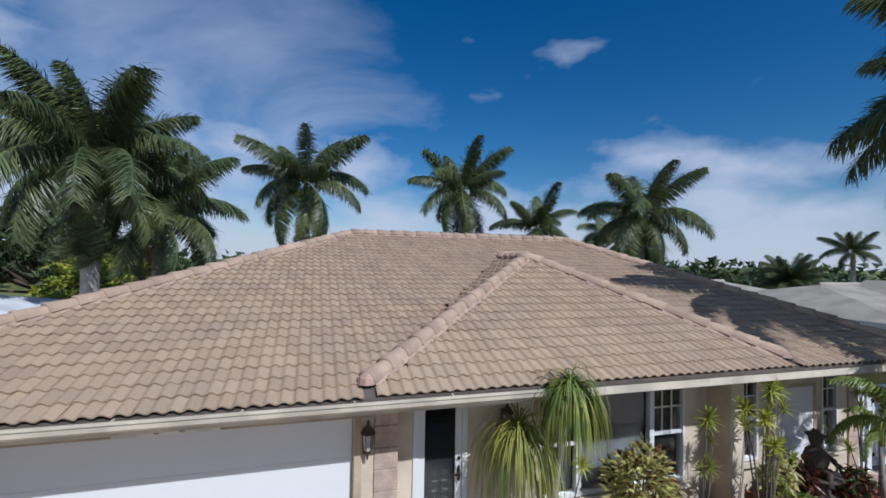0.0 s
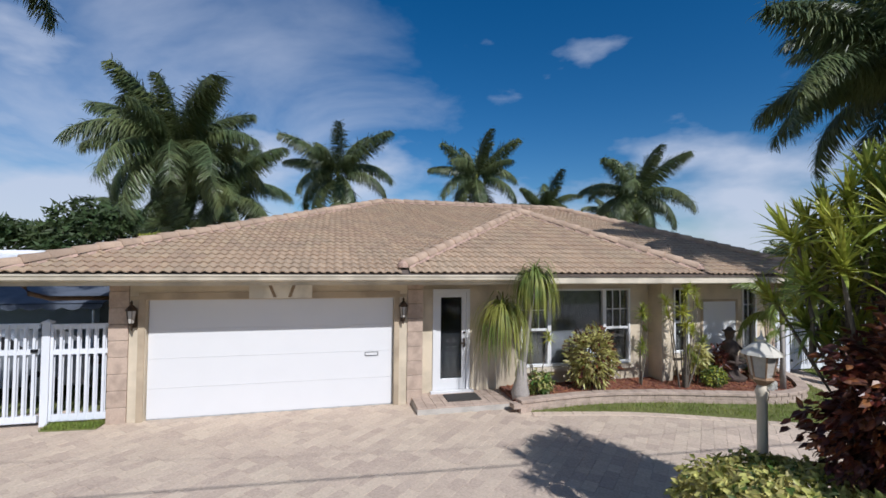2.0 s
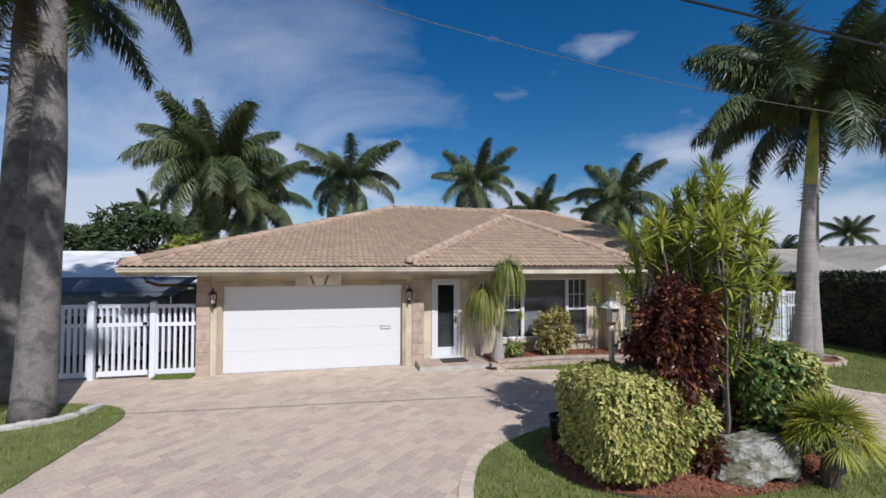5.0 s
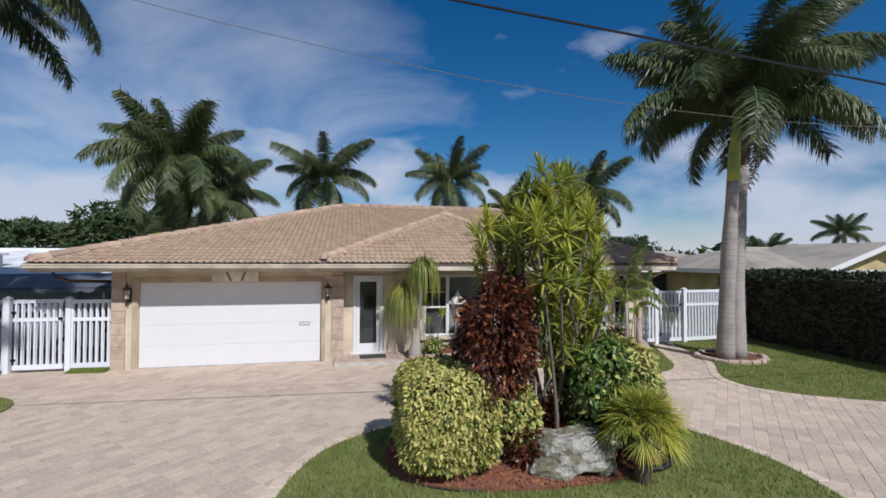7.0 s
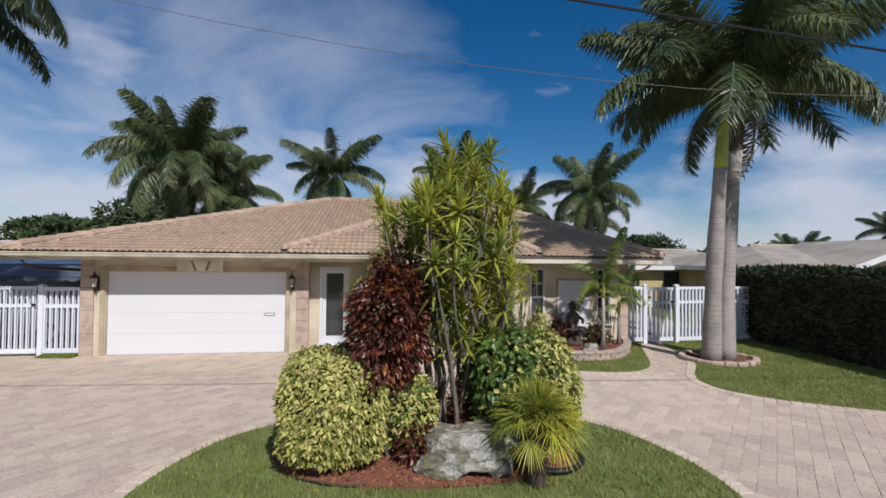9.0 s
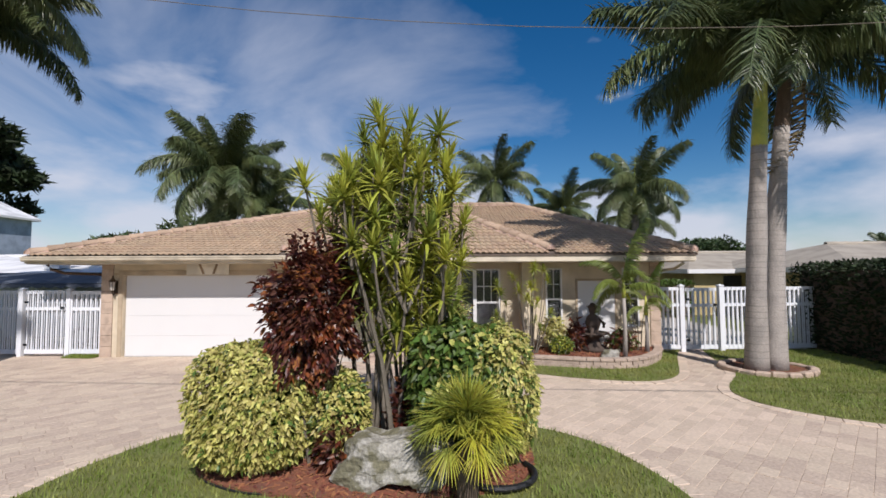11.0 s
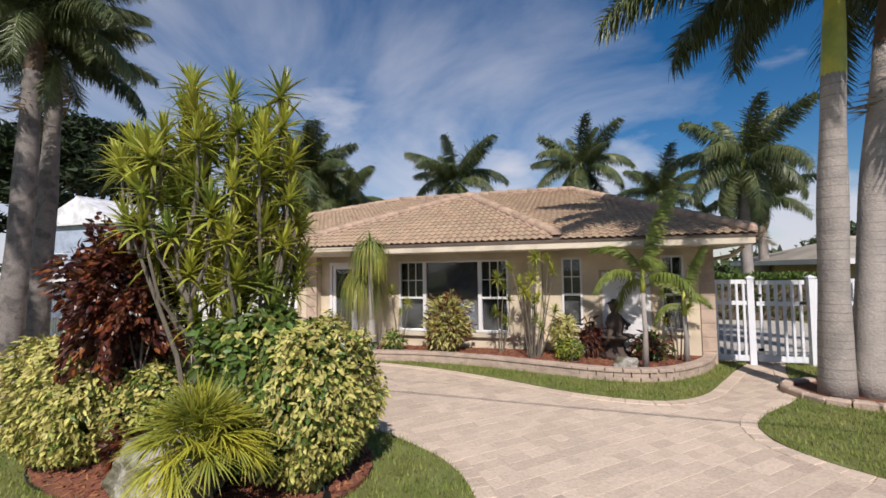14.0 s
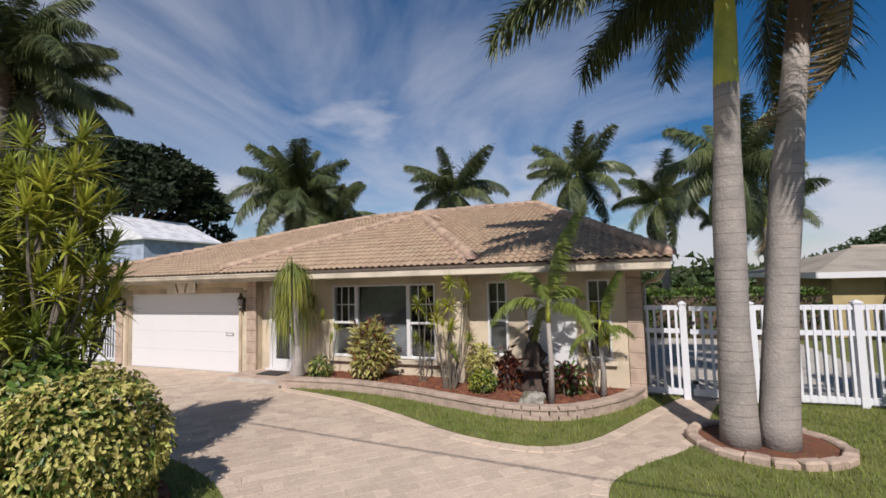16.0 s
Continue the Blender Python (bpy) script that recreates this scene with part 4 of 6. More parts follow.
def fan_palm(label, base, seed):
    """Low fan palm: short stalks out of the ground, each ending in a fan of stiff narrow blades."""
    r = random.Random(seed)
    t = thing("fan_palm", label, "fan palm", base)
    part("stump", MB().lathe([(0.10, 0), (0.11, 0.2), (0.07, 0.5), (0.03, 0.64)], sides=10), WOODB, t)
    for i in range(46):
        u = i / 46
        az, el = 2.4 * i + r.uniform(-0.2, 0.2), radians(88 - 110 * u + r.uniform(-6, 6))
        d = Vector((math.cos(az) * math.cos(el), math.sin(az) * math.cos(el), math.sin(el)))
        hub = Vector((0, 0, 0.71)) + d * (0.16 + 0.06 * r.random() + 0.16 * u)
        lf = MB().tube([(0, 0, 0.62), hub], [0.012, 0.007], 5)
        side = Vector((-math.sin(az), math.cos(az), 0))
        up = side.cross(d) * -1
        for j in range(24):
            w = radians(-78 + 156 * j / 23)
            dd = (d * math.cos(w) + side * math.sin(w) + up * r.uniform(-0.25, 0.15)).normalized()
            sd = (side * math.cos(w) - d * math.sin(w)).normalized()
            lf.leaf(hub, dd, sd, r.uniform(0.29, 0.41) * (1 - 0.12 * abs(w)), 0.02, 0.3 + 0.5 * u, 3, 0.5, 1)
        part("fan_leaf", lf, FANL, t)
    return t


fan_palm("low fan palm with yellow-green fans beside the rock", (6.36, -2.2, 0.05), 51)


def boulder(label, at, size, seed, turn=0):
    """A weathered block: rounded box form, pitted, with a worn hollow under its front."""
    bm = bmesh.new()
    bmesh.ops.create_icosphere(bm, subdivisions=5, radius=1)
    for v in bm.verts:
        d = v.co.normalized()
        sc = (abs(d.x) ** 3.2 + abs(d.y) ** 2.6 + abs(d.z) ** 3.4) ** (-1 / 3.2)
        s3 = Vector((seed, 0, 0))
        q = sc * (1 + 0.20 * noise.noise(d * 1.5 + s3) + 0.10 * noise.noise(d * 3.4 - s3) + 0.035 * noise.noise(d * 7) + 0.014 * noise.noise(d * 17) + 0.008 * noise.noise(d * 40))
        p = d * q
        hollow = max(0.0, 1 - ((p.x - 0.32) / 0.36) ** 2 - ((p.z + 0.75) / 0.42) ** 2)
        y = p.y + (0.75 * hollow ** 0.6 if p.y < 0 else 0)
        x = p.x + 0.22 * p.z
        z = p.z * (1.0 - 0.10 * x) - 0.14 * max(0.0, 1 - ((x + 0.1) / 0.4) ** 2) * (p.z > 0)
        v.co = Vector((x * size[0], y * size[1], z * size[2]))
    me = bpy.data.meshes.new("boulder")
    bm.to_mesh(me)
    bm.free()
    me.materials.append(ROCKM)
    ob = new("boulder", me)
    ob.matrix_world = pose(*at, 0, 0, turn)
    return tagged(ob, label, "boulder")


boulder("large pitted grey limestone boulder on the mulch", (5.57, -1.74, 0.28), (0.61, 0.37, 0.31), 3.0, -8)
single("edging", MB().tube([(6.70 + 0.42 * math.cos(a), -1.66 + 0.38 * math.sin(a), 0.10) for a in [-2.2 + 0.25 * i for i in range(17)]], 0.035, 8), RUBBER, "curved black plastic lawn edging beside the fan palm", "lawn edging")
single("edging", MB().tube([(3.5 + 0.2 * i, -1.72 - 0.3 * math.sin(i * 0.4), 0.045) for i in range(6)], 0.012, 6), RUBBER, "thin black edging strip at the mulch's rim", "lawn edging")

# lantern on a post in the island
lp = thing("post_lantern", "weathered brass lantern on a fluted post", "post lantern", (4.3, -0.62, 0.03))
part("post", MB().lathe([(0.10, 0), (0.10, 0.08), (0.055, 0.14), (0.045, 0.5), (0.04, 1.78), (0.055, 1.84), (0.03, 1.90)]), TRIM, lp, smooth=True)
part("lantern_base", MB().lathe([(0.03, 1.89), (0.08, 1.93), (0.095, 1.95), (0.085, 1.97)], sides=6), RUST, lp)
lg = part("lantern_glass", MB().lathe([(0.08, 1.97), (0.115, 2.16)], sides=6), CONC, lp, "cloudy cream lantern glass")
for i in range(6):
    a = 6.283 * i / 6
    part("glazing_bar", MB().tube([(0.082 * math.cos(a), 0.082 * math.sin(a), 1.97), (0.118 * math.cos(a), 0.118 * math.sin(a), 2.16)], 0.008, 5), RUST, lg)
part("lantern_roof", MB().lathe([(0.16, 2.16), (0.15, 2.18), (0.07, 2.25), (0.03, 2.27), (0.04, 2.29), (0.012, 2.32), (0.004, 2.37)], sides=10), CREAM, lp)
single("plant_pot", MB().lathe([(0.15, 0), (0.19, 0.36), (0.21, 0.38), (0.21, 0.42), (0.18, 0.42), (0.17, 0.36)]), RUBBER, "black plastic plant pot beside the clipped shrub", "plant pot", (3.68, -0.2, 0.03), smooth=True)


def wall_lantern(label, at, mat=BRONZE):
    t = thing("wall_lantern", label, "wall lantern", at, "wall lanterns")
    part("back_plate", MB().bevelled(-0.05, -0.02, -0.20, 0.05, 0.0, 0.16, 0.01), mat, t)
    part("bracket", MB().tube([(0, -0.02, -0.16), (0, -0.09, -0.24), (0, -0.13, -0.18), (0, -0.13, -0.11)], 0.012, 6), mat, t)
    g = part("lantern_glass", MB().lathe([(0.05, -0.10), (0.075, 0.12)], (0, -0.13, 0), 6), CONC, t, "frosted lantern glass")
    for i in range(6):
        a = 6.283 * i / 6
        part("glazing_bar", MB().tube([(0.052 * math.cos(a), -0.13 + 0.052 * math.sin(a), -0.10), (0.078 * math.cos(a), -0.13 + 0.078 * math.sin(a), 0.12)], 0.006, 5), mat, g)
    part("lantern_roof", MB().lathe([(0.10, 0.12), (0.095, 0.14), (0.05, 0.20), (0.02, 0.23), (0.025, 0.26), (0.004, 0.31)], (0, -0.13, 0), 10), mat, t)
    part("finial", MB().lathe([(0.03, -0.11), (0.02, -0.15), (0.004, -0.18)], (0, -0.13, 0), 8), mat, t)
    return t


wall_lantern("bronze carriage lantern on the garage pier", (-2.86, G0 - 0.031, 1.93))
wall_lantern("bronze carriage lantern on the garage pier", (2.06, G0 - 0.002, 1.93))
wall_lantern("bronze carriage lantern beside the entry", (4.2, D0 - 0.002, 1.95))

# porch and mat
porch = single("porch", MB().box(2.26, 4.72, -0.02, 4.35, D0 - 0.001, 0.105), CONC, "low paved entry step in front of the door", "porch", kind="structure")
single("door_mat", MB().bevelled(-0.36, -0.23, 0, 0.36, 0.23, 0.018, 0.006), MAT, "dark rubber door mat on the porch", "door mat", (3.3, 5.22, 0.142))

# ---------------- fences ----------------


def fence_run(label, a, b, top, posts, gate=False, group="white fences"):
    """Vinyl pickets between three rails; posts with caps."""
    a, b = Vector((*a, 0)), Vector((*b, 0))
    d = (b - a)
    L = d.length
    t = thing("gate" if gate else "fence", label, "gate" if gate else "fence", a, group)
    t.rotation_euler = (0, 0, math.atan2(d.y, d.x))
    for x in posts:
        p = part("post", MB().box(x - 0.06, -0.06, 0, x + 0.06, 0.06, top + 0.02), VINYL, t)
        part("post_cap", MB().add([(x - 0.075, -0.075, top + 0.02), (x + 0.075, -0.075, top + 0.02), (x + 0.075, 0.075, top + 0.02), (x - 0.075, 0.075, top + 0.02), (x - 0.075, -0.075, top + 0.045), (x + 0.075, -0.075, top + 0.045), (x + 0.075, 0.075, top + 0.045), (x - 0.075, 0.075, top + 0.045), (x, 0, top + 0.09)],
                                  [(3, 2, 1, 0), (0, 1, 5, 4), (1, 2, 6, 5), (2, 3, 7, 6), (3, 0, 4, 7), (4, 5, 8), (5, 6, 8), (6, 7, 8), (7, 4, 8)]), VINYL, p)
    x0, x1 = 0.02, L - 0.02
    for z, h in ((0.08, 0.12), (top * 0.70, 0.09), (top - 0.09, 0.09)):
        part("rail", MB().box(x0, -0.025, z, x1, 0.025, z + h), VINYL, t)
    n = max(3, int((x1 - x0) / 0.128))
    me = MB().box(-0.022, -0.034, 0.10, 0.022, -0.026, top - 0.01).box(-0.022, 0.026, 0.10, 0.022, 0.034, top - 0.01).mesh("picket", VINYL)
    for i in range(n):
        x = x0 + (x1 - x0) * (i + 0.5) / n
        if any(abs(x - q) < 0.08 for q in posts):
            continue
        f = part("picket", me, None, t)
        f.location = (x, 0, 0)
    if gate:
        part("hinge", MB().box(0.0, -0.05, 0.3, 0.1, -0.035, 0.36), BLACK, t)
        part("hinge", MB().box(0.0, -0.05, top - 0.35, 0.1, -0.035, top - 0.29), BLACK, t)
        part("latch", MB().box(L - 0.12, -0.06, top * 0.72, L - 0.02, -0.035, top * 0.72 + 0.06), BLACK, t)
    return t


FT = 1.82
fence_run("white vinyl picket fence beside the house", (12.14, 6.0), (12.82, 5.95), FT, (0.72,))
fence_run("white vinyl picket gate onto the side path", (12.95, 5.95), (13.86, 5.95), FT - 0.02, (), True)
fence_run("white vinyl picket fence behind the palms", (13.96, 5.95), (17.4, 6.15), FT, (0.0, 1.65, 3.3))
fence_run("white vinyl picket fence beside the garage", (-4.28, 5.62), (-3.30, 5.60), 1.80, (0.0,))
fence_run("white vinyl picket gate beside the garage", (-5.50, 5.62), (-4.38, 5.62), 1.82, (), True)
fence_run("white vinyl picket fence beside the gate", (-9.2, 5.66), (-5.60, 5.62), 1.82, (3.6, 1.8, 0.0))

# ---------------- hedge, neighbours, far trees ----------------


def leafy_box(mb, x0, y0, z0, x1, y1, z1, n, r, leaf=0.12):
    """Leaves over the faces of a clipped hedge."""
    for _ in range(n):
        f = r.random()
        x, y, z = r.uniform(x0, x1), r.uniform(y0, y1), r.uniform(z0, z1)
        d = Vector((0, 0, 1))
        if f < 0.5:
            x, d = x0 + r.uniform(-0.05, 0.15), Vector((-1, 0, 0.3))
        elif f < 0.8:
            z = z1 + r.uniform(-0.15, 0.06)
        else:
            y, d = y0 + r.uniform(-0.05, 0.15), Vector((0, -1, 0.3))
        w = 0.1 * noise.noise(Vector((x, y, z)) * 1.3)
        al = (d + Vector((r.uniform(-1, 1), r.uniform(-1, 1), r.uniform(-0.5, 1)))).normalized()
        side = al.cross(Vector((r.uniform(-1, 1), r.uniform(-1, 1), r.uniform(-1, 1)))).normalized()
        mb.leaf((x + w, y + w, z + w), al, side, leaf * r.uniform(0.7, 1.3), leaf * 0.5, 0.4, 2, 0.2)


rh = random.Random(61)
hd = thing("hedge", "tall dark green clipped hedge along the lawn", "hedge", (0, 0, 0))
part("branch_frame", MB().box(16.75, -6.0, 0.0, 18.3, 6.6, 2.28), WOODB, hd)
mb = MB()
leafy_box(mb, 16.62, -6.1, 0.05, 18.4, 6.8, 2.42, 16000, rh, 0.13)
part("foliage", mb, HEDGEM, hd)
bh = thing("hedge", "dark green garden hedge behind the side yard", "hedge", (0, 0, 0))
part("branch_frame", MB().box(12.9, 15.4, -0.02, 18.4, 16.2, 1.5), WOODB, bh)
mb = MB()
leafy_box(mb, 12.8, 15.3, 0.05, 18.5, 16.3, 1.7, 5000, rh, 0.16)
part("foliage", mb, GREENL, bh)


def low_house(name, label, x0, y0, x1, y1, eave, ridge, wall, roofm, hip=2.0, over=0.5, axis="x", fascia=WHITE):
    h = thing(name, label, "house")
    part("wall", MB().box(x0, y0, 0, x1, y1, eave), wall, h)
    a, b, c, d = x0 - over, x1 + over, y0 - over, y1 + over
    if axis == "x":
        my = (c + d) / 2
        vs = [(a, c, eave), (b, c, eave), (b, d, eave), (a, d, eave), (a + hip, my, ridge), (b - hip, my, ridge)]
        fs = [(0, 1, 5, 4), (1, 2, 5), (2, 3, 4, 5), (3, 0, 4)]
    else:
        mx = (a + b) / 2
        vs = [(a, c, eave), (b, c, eave), (b, d, eave), (a, d, eave), (mx, c + hip, ridge), (mx, d - hip, ridge)]
        fs = [(0, 1, 4), (1, 2, 5, 4), (2, 3, 5), (3, 0, 4, 5)]
    rf = part("roof", MB().add([Vector(v) + Vector((0, 0, 0.06)) for v in vs] + [Vector(v) for v in vs[:4]], fs + [(0, 6, 7, 1), (1, 7, 8, 2), (2, 8, 9, 3), (3, 9, 6, 0), (9, 8, 7, 6)]), roofm, h)
    for q, s in ((0, 1), (1, 2), (2, 3), (3, 0)):
        p0, p1 = Vector(vs[q]), Vector(vs[s])
        n_ = Vector((p1.y - p0.y, p0.x - p1.x, 0)).normalized() * 0.03
        part("fascia", MB().add([p0 + n_ - Vector((0, 0, 0.16)), p1 + n_ - Vector((0, 0, 0.16)), p1 + n_ + Vector((0, 0, 0.05)), p0 + n_ + Vector((0, 0, 0.05)),
                                 p0 - Vector((0, 0, 0.16)), p1 - Vector((0, 0, 0.16)), p1 + Vector((0, 0, 0.05)), p0 + Vector((0, 0, 0.05))],
                                [(0, 1, 2, 3), (0, 4, 5, 1), (3, 2, 6, 7), (0, 3, 7, 4), (1, 5, 6, 2)]), fascia, h)
    # capped ridge
    e0, e1 = Vector(vs[4]), Vector(vs[5])
    n = max(2, int((e1 - e0).length / 0.5))
    for i in range(n):
        part("ridge_cap", MB().tube([e0.lerp(e1, i / n) + Vector((0, 0, 0.06)), e0.lerp(e1, (i + 1.05) / n) + Vector((0, 0, 0.075))], 0.11, 8), roofm, rf)
    return h


nh = low_house("house", "low yellow stucco house with a pale tiled roof behind the hedge", 21.3, 9.5, 36, 19, 2.35, 3.45, NWALL, NROOF, 3.5, 0.6)
nh2 = low_house("house", "yellow stucco house with a pale tiled roof beyond the fence", 18.9, 16.0, 28, 25, 2.3, 3.3, NWALL, NROOF, 3.0, 0.6)
# front wing of the nearer house, its gable end towards the street
part("wing_wall", MB().add([(24.0, y, z) if k == 0 else (30.8, y, z) if k == 1 else (27.4, y, 3.55) for y in (9.0, 9.45) for k, z in ((0, 0.0), (1, 0.0), (1, 2.3), (2, 0.0), (0, 2.3))],
                           [(0, 1, 2, 3, 4), (9, 8, 7, 6, 5), (0, 5, 6, 1), (1, 6, 7, 2), (0, 4, 9, 5)]), NWALL, nh)
for s_, xe in ((-1, 23.2), (1, 31.6)):
    part("wing_roof", MB().add([(xe, 8.4, 2.35), (27.4, 8.4, 3.75), (27.4, 14.2, 3.75), (xe, 14.2, 2.35), (xe, 8.4, 2.27), (27.4, 8.4, 3.67), (27.4, 14.2, 3.67), (xe, 14.2, 2.27)],
                               [(0, 1, 2, 3), (7, 6, 5, 4), (0, 4, 5, 1), (0, 3, 7, 4), (2, 6, 7, 3)]), NROOF, nh)
    part("rake_board", MB().add([(xe, 8.36, 2.37), (27.4, 8.36, 3.77), (27.4, 8.36, 3.53), (xe, 8.36, 2.13), (xe, 8.396, 2.37), (27.4, 8.396, 3.77), (27.4, 8.396, 3.53), (xe, 8.396, 2.13)],
                                [(0, 1, 2, 3), (7, 6, 5, 4), (0, 4, 5, 1), (2, 6, 7, 3), (0, 3, 7, 4)]), WHITE, nh, "white board along the gable slope")
    part("fascia", MB().box(xe - 0.03 if s_ < 0 else xe, 8.4, 2.15, xe if s_ < 0 else xe + 0.03, 14.2, 2.33), WHITE, nh)
for hh, xx, yy in ((nh, 21.24, 11.0), (nh2, 20.4, 15.94)):
    wd = part("window", MB().box(xx - 0.05, yy - 0.05, 1.0, xx + 0.02, yy + 1.0, 2.0) if hh is nh else MB().box(xx, yy - 0.02, 1.0, xx + 1.0, yy + 0.05, 2.0), DARK, hh)
wh = low_house("house", "low white-roofed house beyond the side fence", -24, 11.0, -5.9, 22, 1.98, 3.12, WWALL, WROOF, 4.0, 0.7)
part("vent", MB().box(-11.2, 12.3, 2.5, -10.5, 12.9, 2.95).box(-11.35, 12.2, 2.95, -10.35, 13.0, 3.02).box(-11.1, 12.4, 3.02, -10.6, 12.8, 3.10), WROOF, wh, "square white roof vent")
aw = thing("awning", "slate-blue scalloped awning beside the white-roofed house", "awning", (-7.2, 8.2, 0))
part("canvas", MB().add([(-4.2, 0, 1.95), (2.6, 0, 1.95), (2.6, 2.0, 2.32), (-4.2, 2.0, 2.32), (-4.2, 0, 1.93), (2.6, 0, 1.93), (2.6, 2.0, 2.30), (-4.2, 2.0, 2.30)],
                        [(0, 1, 2, 3), (7, 6, 5, 4), (0, 4, 5, 1), (1, 5, 6, 2), (3, 7, 4, 0)]), AWN, aw)
for i in range(17):
    x = -4.2 + 0.4 * i
    part("scallop", MB().add([(x, 0, 1.95), (x + 0.4, 0, 1.95), (x + 0.4, 0, 1.86), (x + 0.3, 0, 1.81), (x + 0.2, 0, 1.79), (x + 0.1, 0, 1.81), (x, 0, 1.86),
             (x, 0.01, 1.95), (x + 0.4, 0.01, 1.95), (x + 0.4, 0.01, 1.86), (x + 0.3, 0.01, 1.81), (x + 0.2, 0.01, 1.79), (x + 0.1, 0.01, 1.81), (x, 0.01, 1.86)], [(6, 5, 4, 3, 2, 1, 0), (7, 8, 9, 10, 11, 12, 13)] + [(k, k + 1, k + 8, k + 7) for k in range(1, 6)]), AWN, aw)
for x in (-4.0, -0.8, 2.4):
    part("support", MB().tube([(x, 0.05, 0), (x, 0.05, 1.95)], 0.025, 6), VINYL, aw)
th = low_house("house", "white two-storey house far behind the garage", -50, 30, -38, 40, 8.0, 11.0, WWALL, WROOF, 0.3, 0.5, "y")
for k in range(3):
    wd = part("window", MB().box(-47.5 + 3.4 * k, 29.9, 3.6, -46.0 + 3.4 * k, 29.98, 4.8), VINYL, th)
    part("pane", MB().box(-47.4 + 3.4 * k, 29.86, 3.7, -46.1 + 3.4 * k, 29.90, 4.7), DARK, wd)


def sedan(label, at, turn):
    """A parked saloon car, nose along +x: sills and bonnet line, glasshouse, wheels and lamps."""
    car = thing("car", label, "car", at)
    car.rotation_euler = (0, 0, radians(turn))
    side = [(-2.2, 0.32), (-2.28, 0.62), (-2.2, 0.93), (-1.3, 0.98), (1.0, 0.95), (2.0, 0.80), (2.25, 0.62), (2.24, 0.32)]
    body = MB()
    for y, k in ((-0.88, 0.0), (-0.84, 0.05), (0.84, 0.05), (0.88, 0.0)):
        body.v += [Vector((x, y, z + (k if z > 0.7 else 0))) for x, z in side]
    n = len(side)
    for r in range(3):
        body.f += [(r * n + i, r * n + (i + 1) % n, (r + 1) * n + (i + 1) % n, (r + 1) * n + i) for i in range(n)]
    body.f += [tuple(range(n - 1, -1, -1)), tuple(range(3 * n, 4 * n))]
    b = part("body", body, SILVER, car)
    roof_ = [(-1.25, 1.02), (-0.75, 1.42), (0.35, 1.45), (1.05, 1.0)]
    cab = MB()
    for y, f in ((-0.80, 0), (-0.62, 1), (0.62, 1), (0.80, 0)):
        cab.v += [Vector((x, y if z < 1.1 else y * 0.92, z if f or z < 1.1 else z - 0.03)) for x, z in roof_]
    for r in range(3):
        cab.f += [(r * 4 + i, r * 4 + i + 1, (r + 1) * 4 + i + 1, (r + 1) * 4 + i) for i in range(3)]
    cab.f += [(3, 2, 1, 0), (12, 13, 14, 15)]
    part("cabin", cab, SILVER, b)
    for y in (-0.795, 0.795):
        part("side_window", MB().add([(x, y * (0.985 if z > 1.2 else 1.006), z) for x, z in ((-1.05, 1.06), (-0.7, 1.34), (0.3, 1.36), (0.8, 1.06))] +
                                     [(x, y * (0.93 if z > 1.2 else 0.95), z) for x, z in ((-1.05, 1.06), (-0.7, 1.34), (0.3, 1.36), (0.8, 1.06))],
                                     [(0, 1, 2, 3), (7, 6, 5, 4), (0, 4, 5, 1), (1, 5, 6, 2), (2, 6, 7, 3), (3, 7, 4, 0)]), INK, b)
    part("windscreen", MB().add([(0.42, -0.6, 1.43), (0.42, 0.6, 1.43), (1.04, 0.68, 1.04), (1.04, -0.68, 1.04), (0.36, -0.6, 1.40), (0.36, 0.6, 1.40), (0.98, 0.68, 1.01), (0.98, -0.68, 1.01)],
                                [(0, 1, 2, 3), (7, 6, 5, 4), (0, 4, 5, 1), (1, 5, 6, 2), (2, 6, 7, 3), (3, 7, 4, 0)]), INK, b)
    for x in (-1.38, 1.38):
        for y in (-0.80, 0.80):
            w_ = part("wheel", MB().tube([(x, y - 0.10, 0.32), (x, y - 0.09, 0.32), (x, y + 0.09, 0.32), (x, y + 0.10, 0.32)], [0.27, 0.32, 0.32, 0.27], 18), RUBBER, car, "black tyre")
            part("rim", MB().tube([(x, y - 0.108, 0.32), (x, y + 0.108, 0.32)], 0.20, 14), GREYP, w_)
    for y in (-0.62, 0.62):
        part("headlight", MB().box(2.12, y - 0.16, 0.64, 2.27, y + 0.16, 0.76), CONC, b)
        part("tail_light", MB().box(-2.30, y - 0.16, 0.68, -2.20, y + 0.16, 0.84), CROTON, b)
    return car


sedan("silver saloon car parked behind the white gate", (-6.6, 8.1, 0), 180)


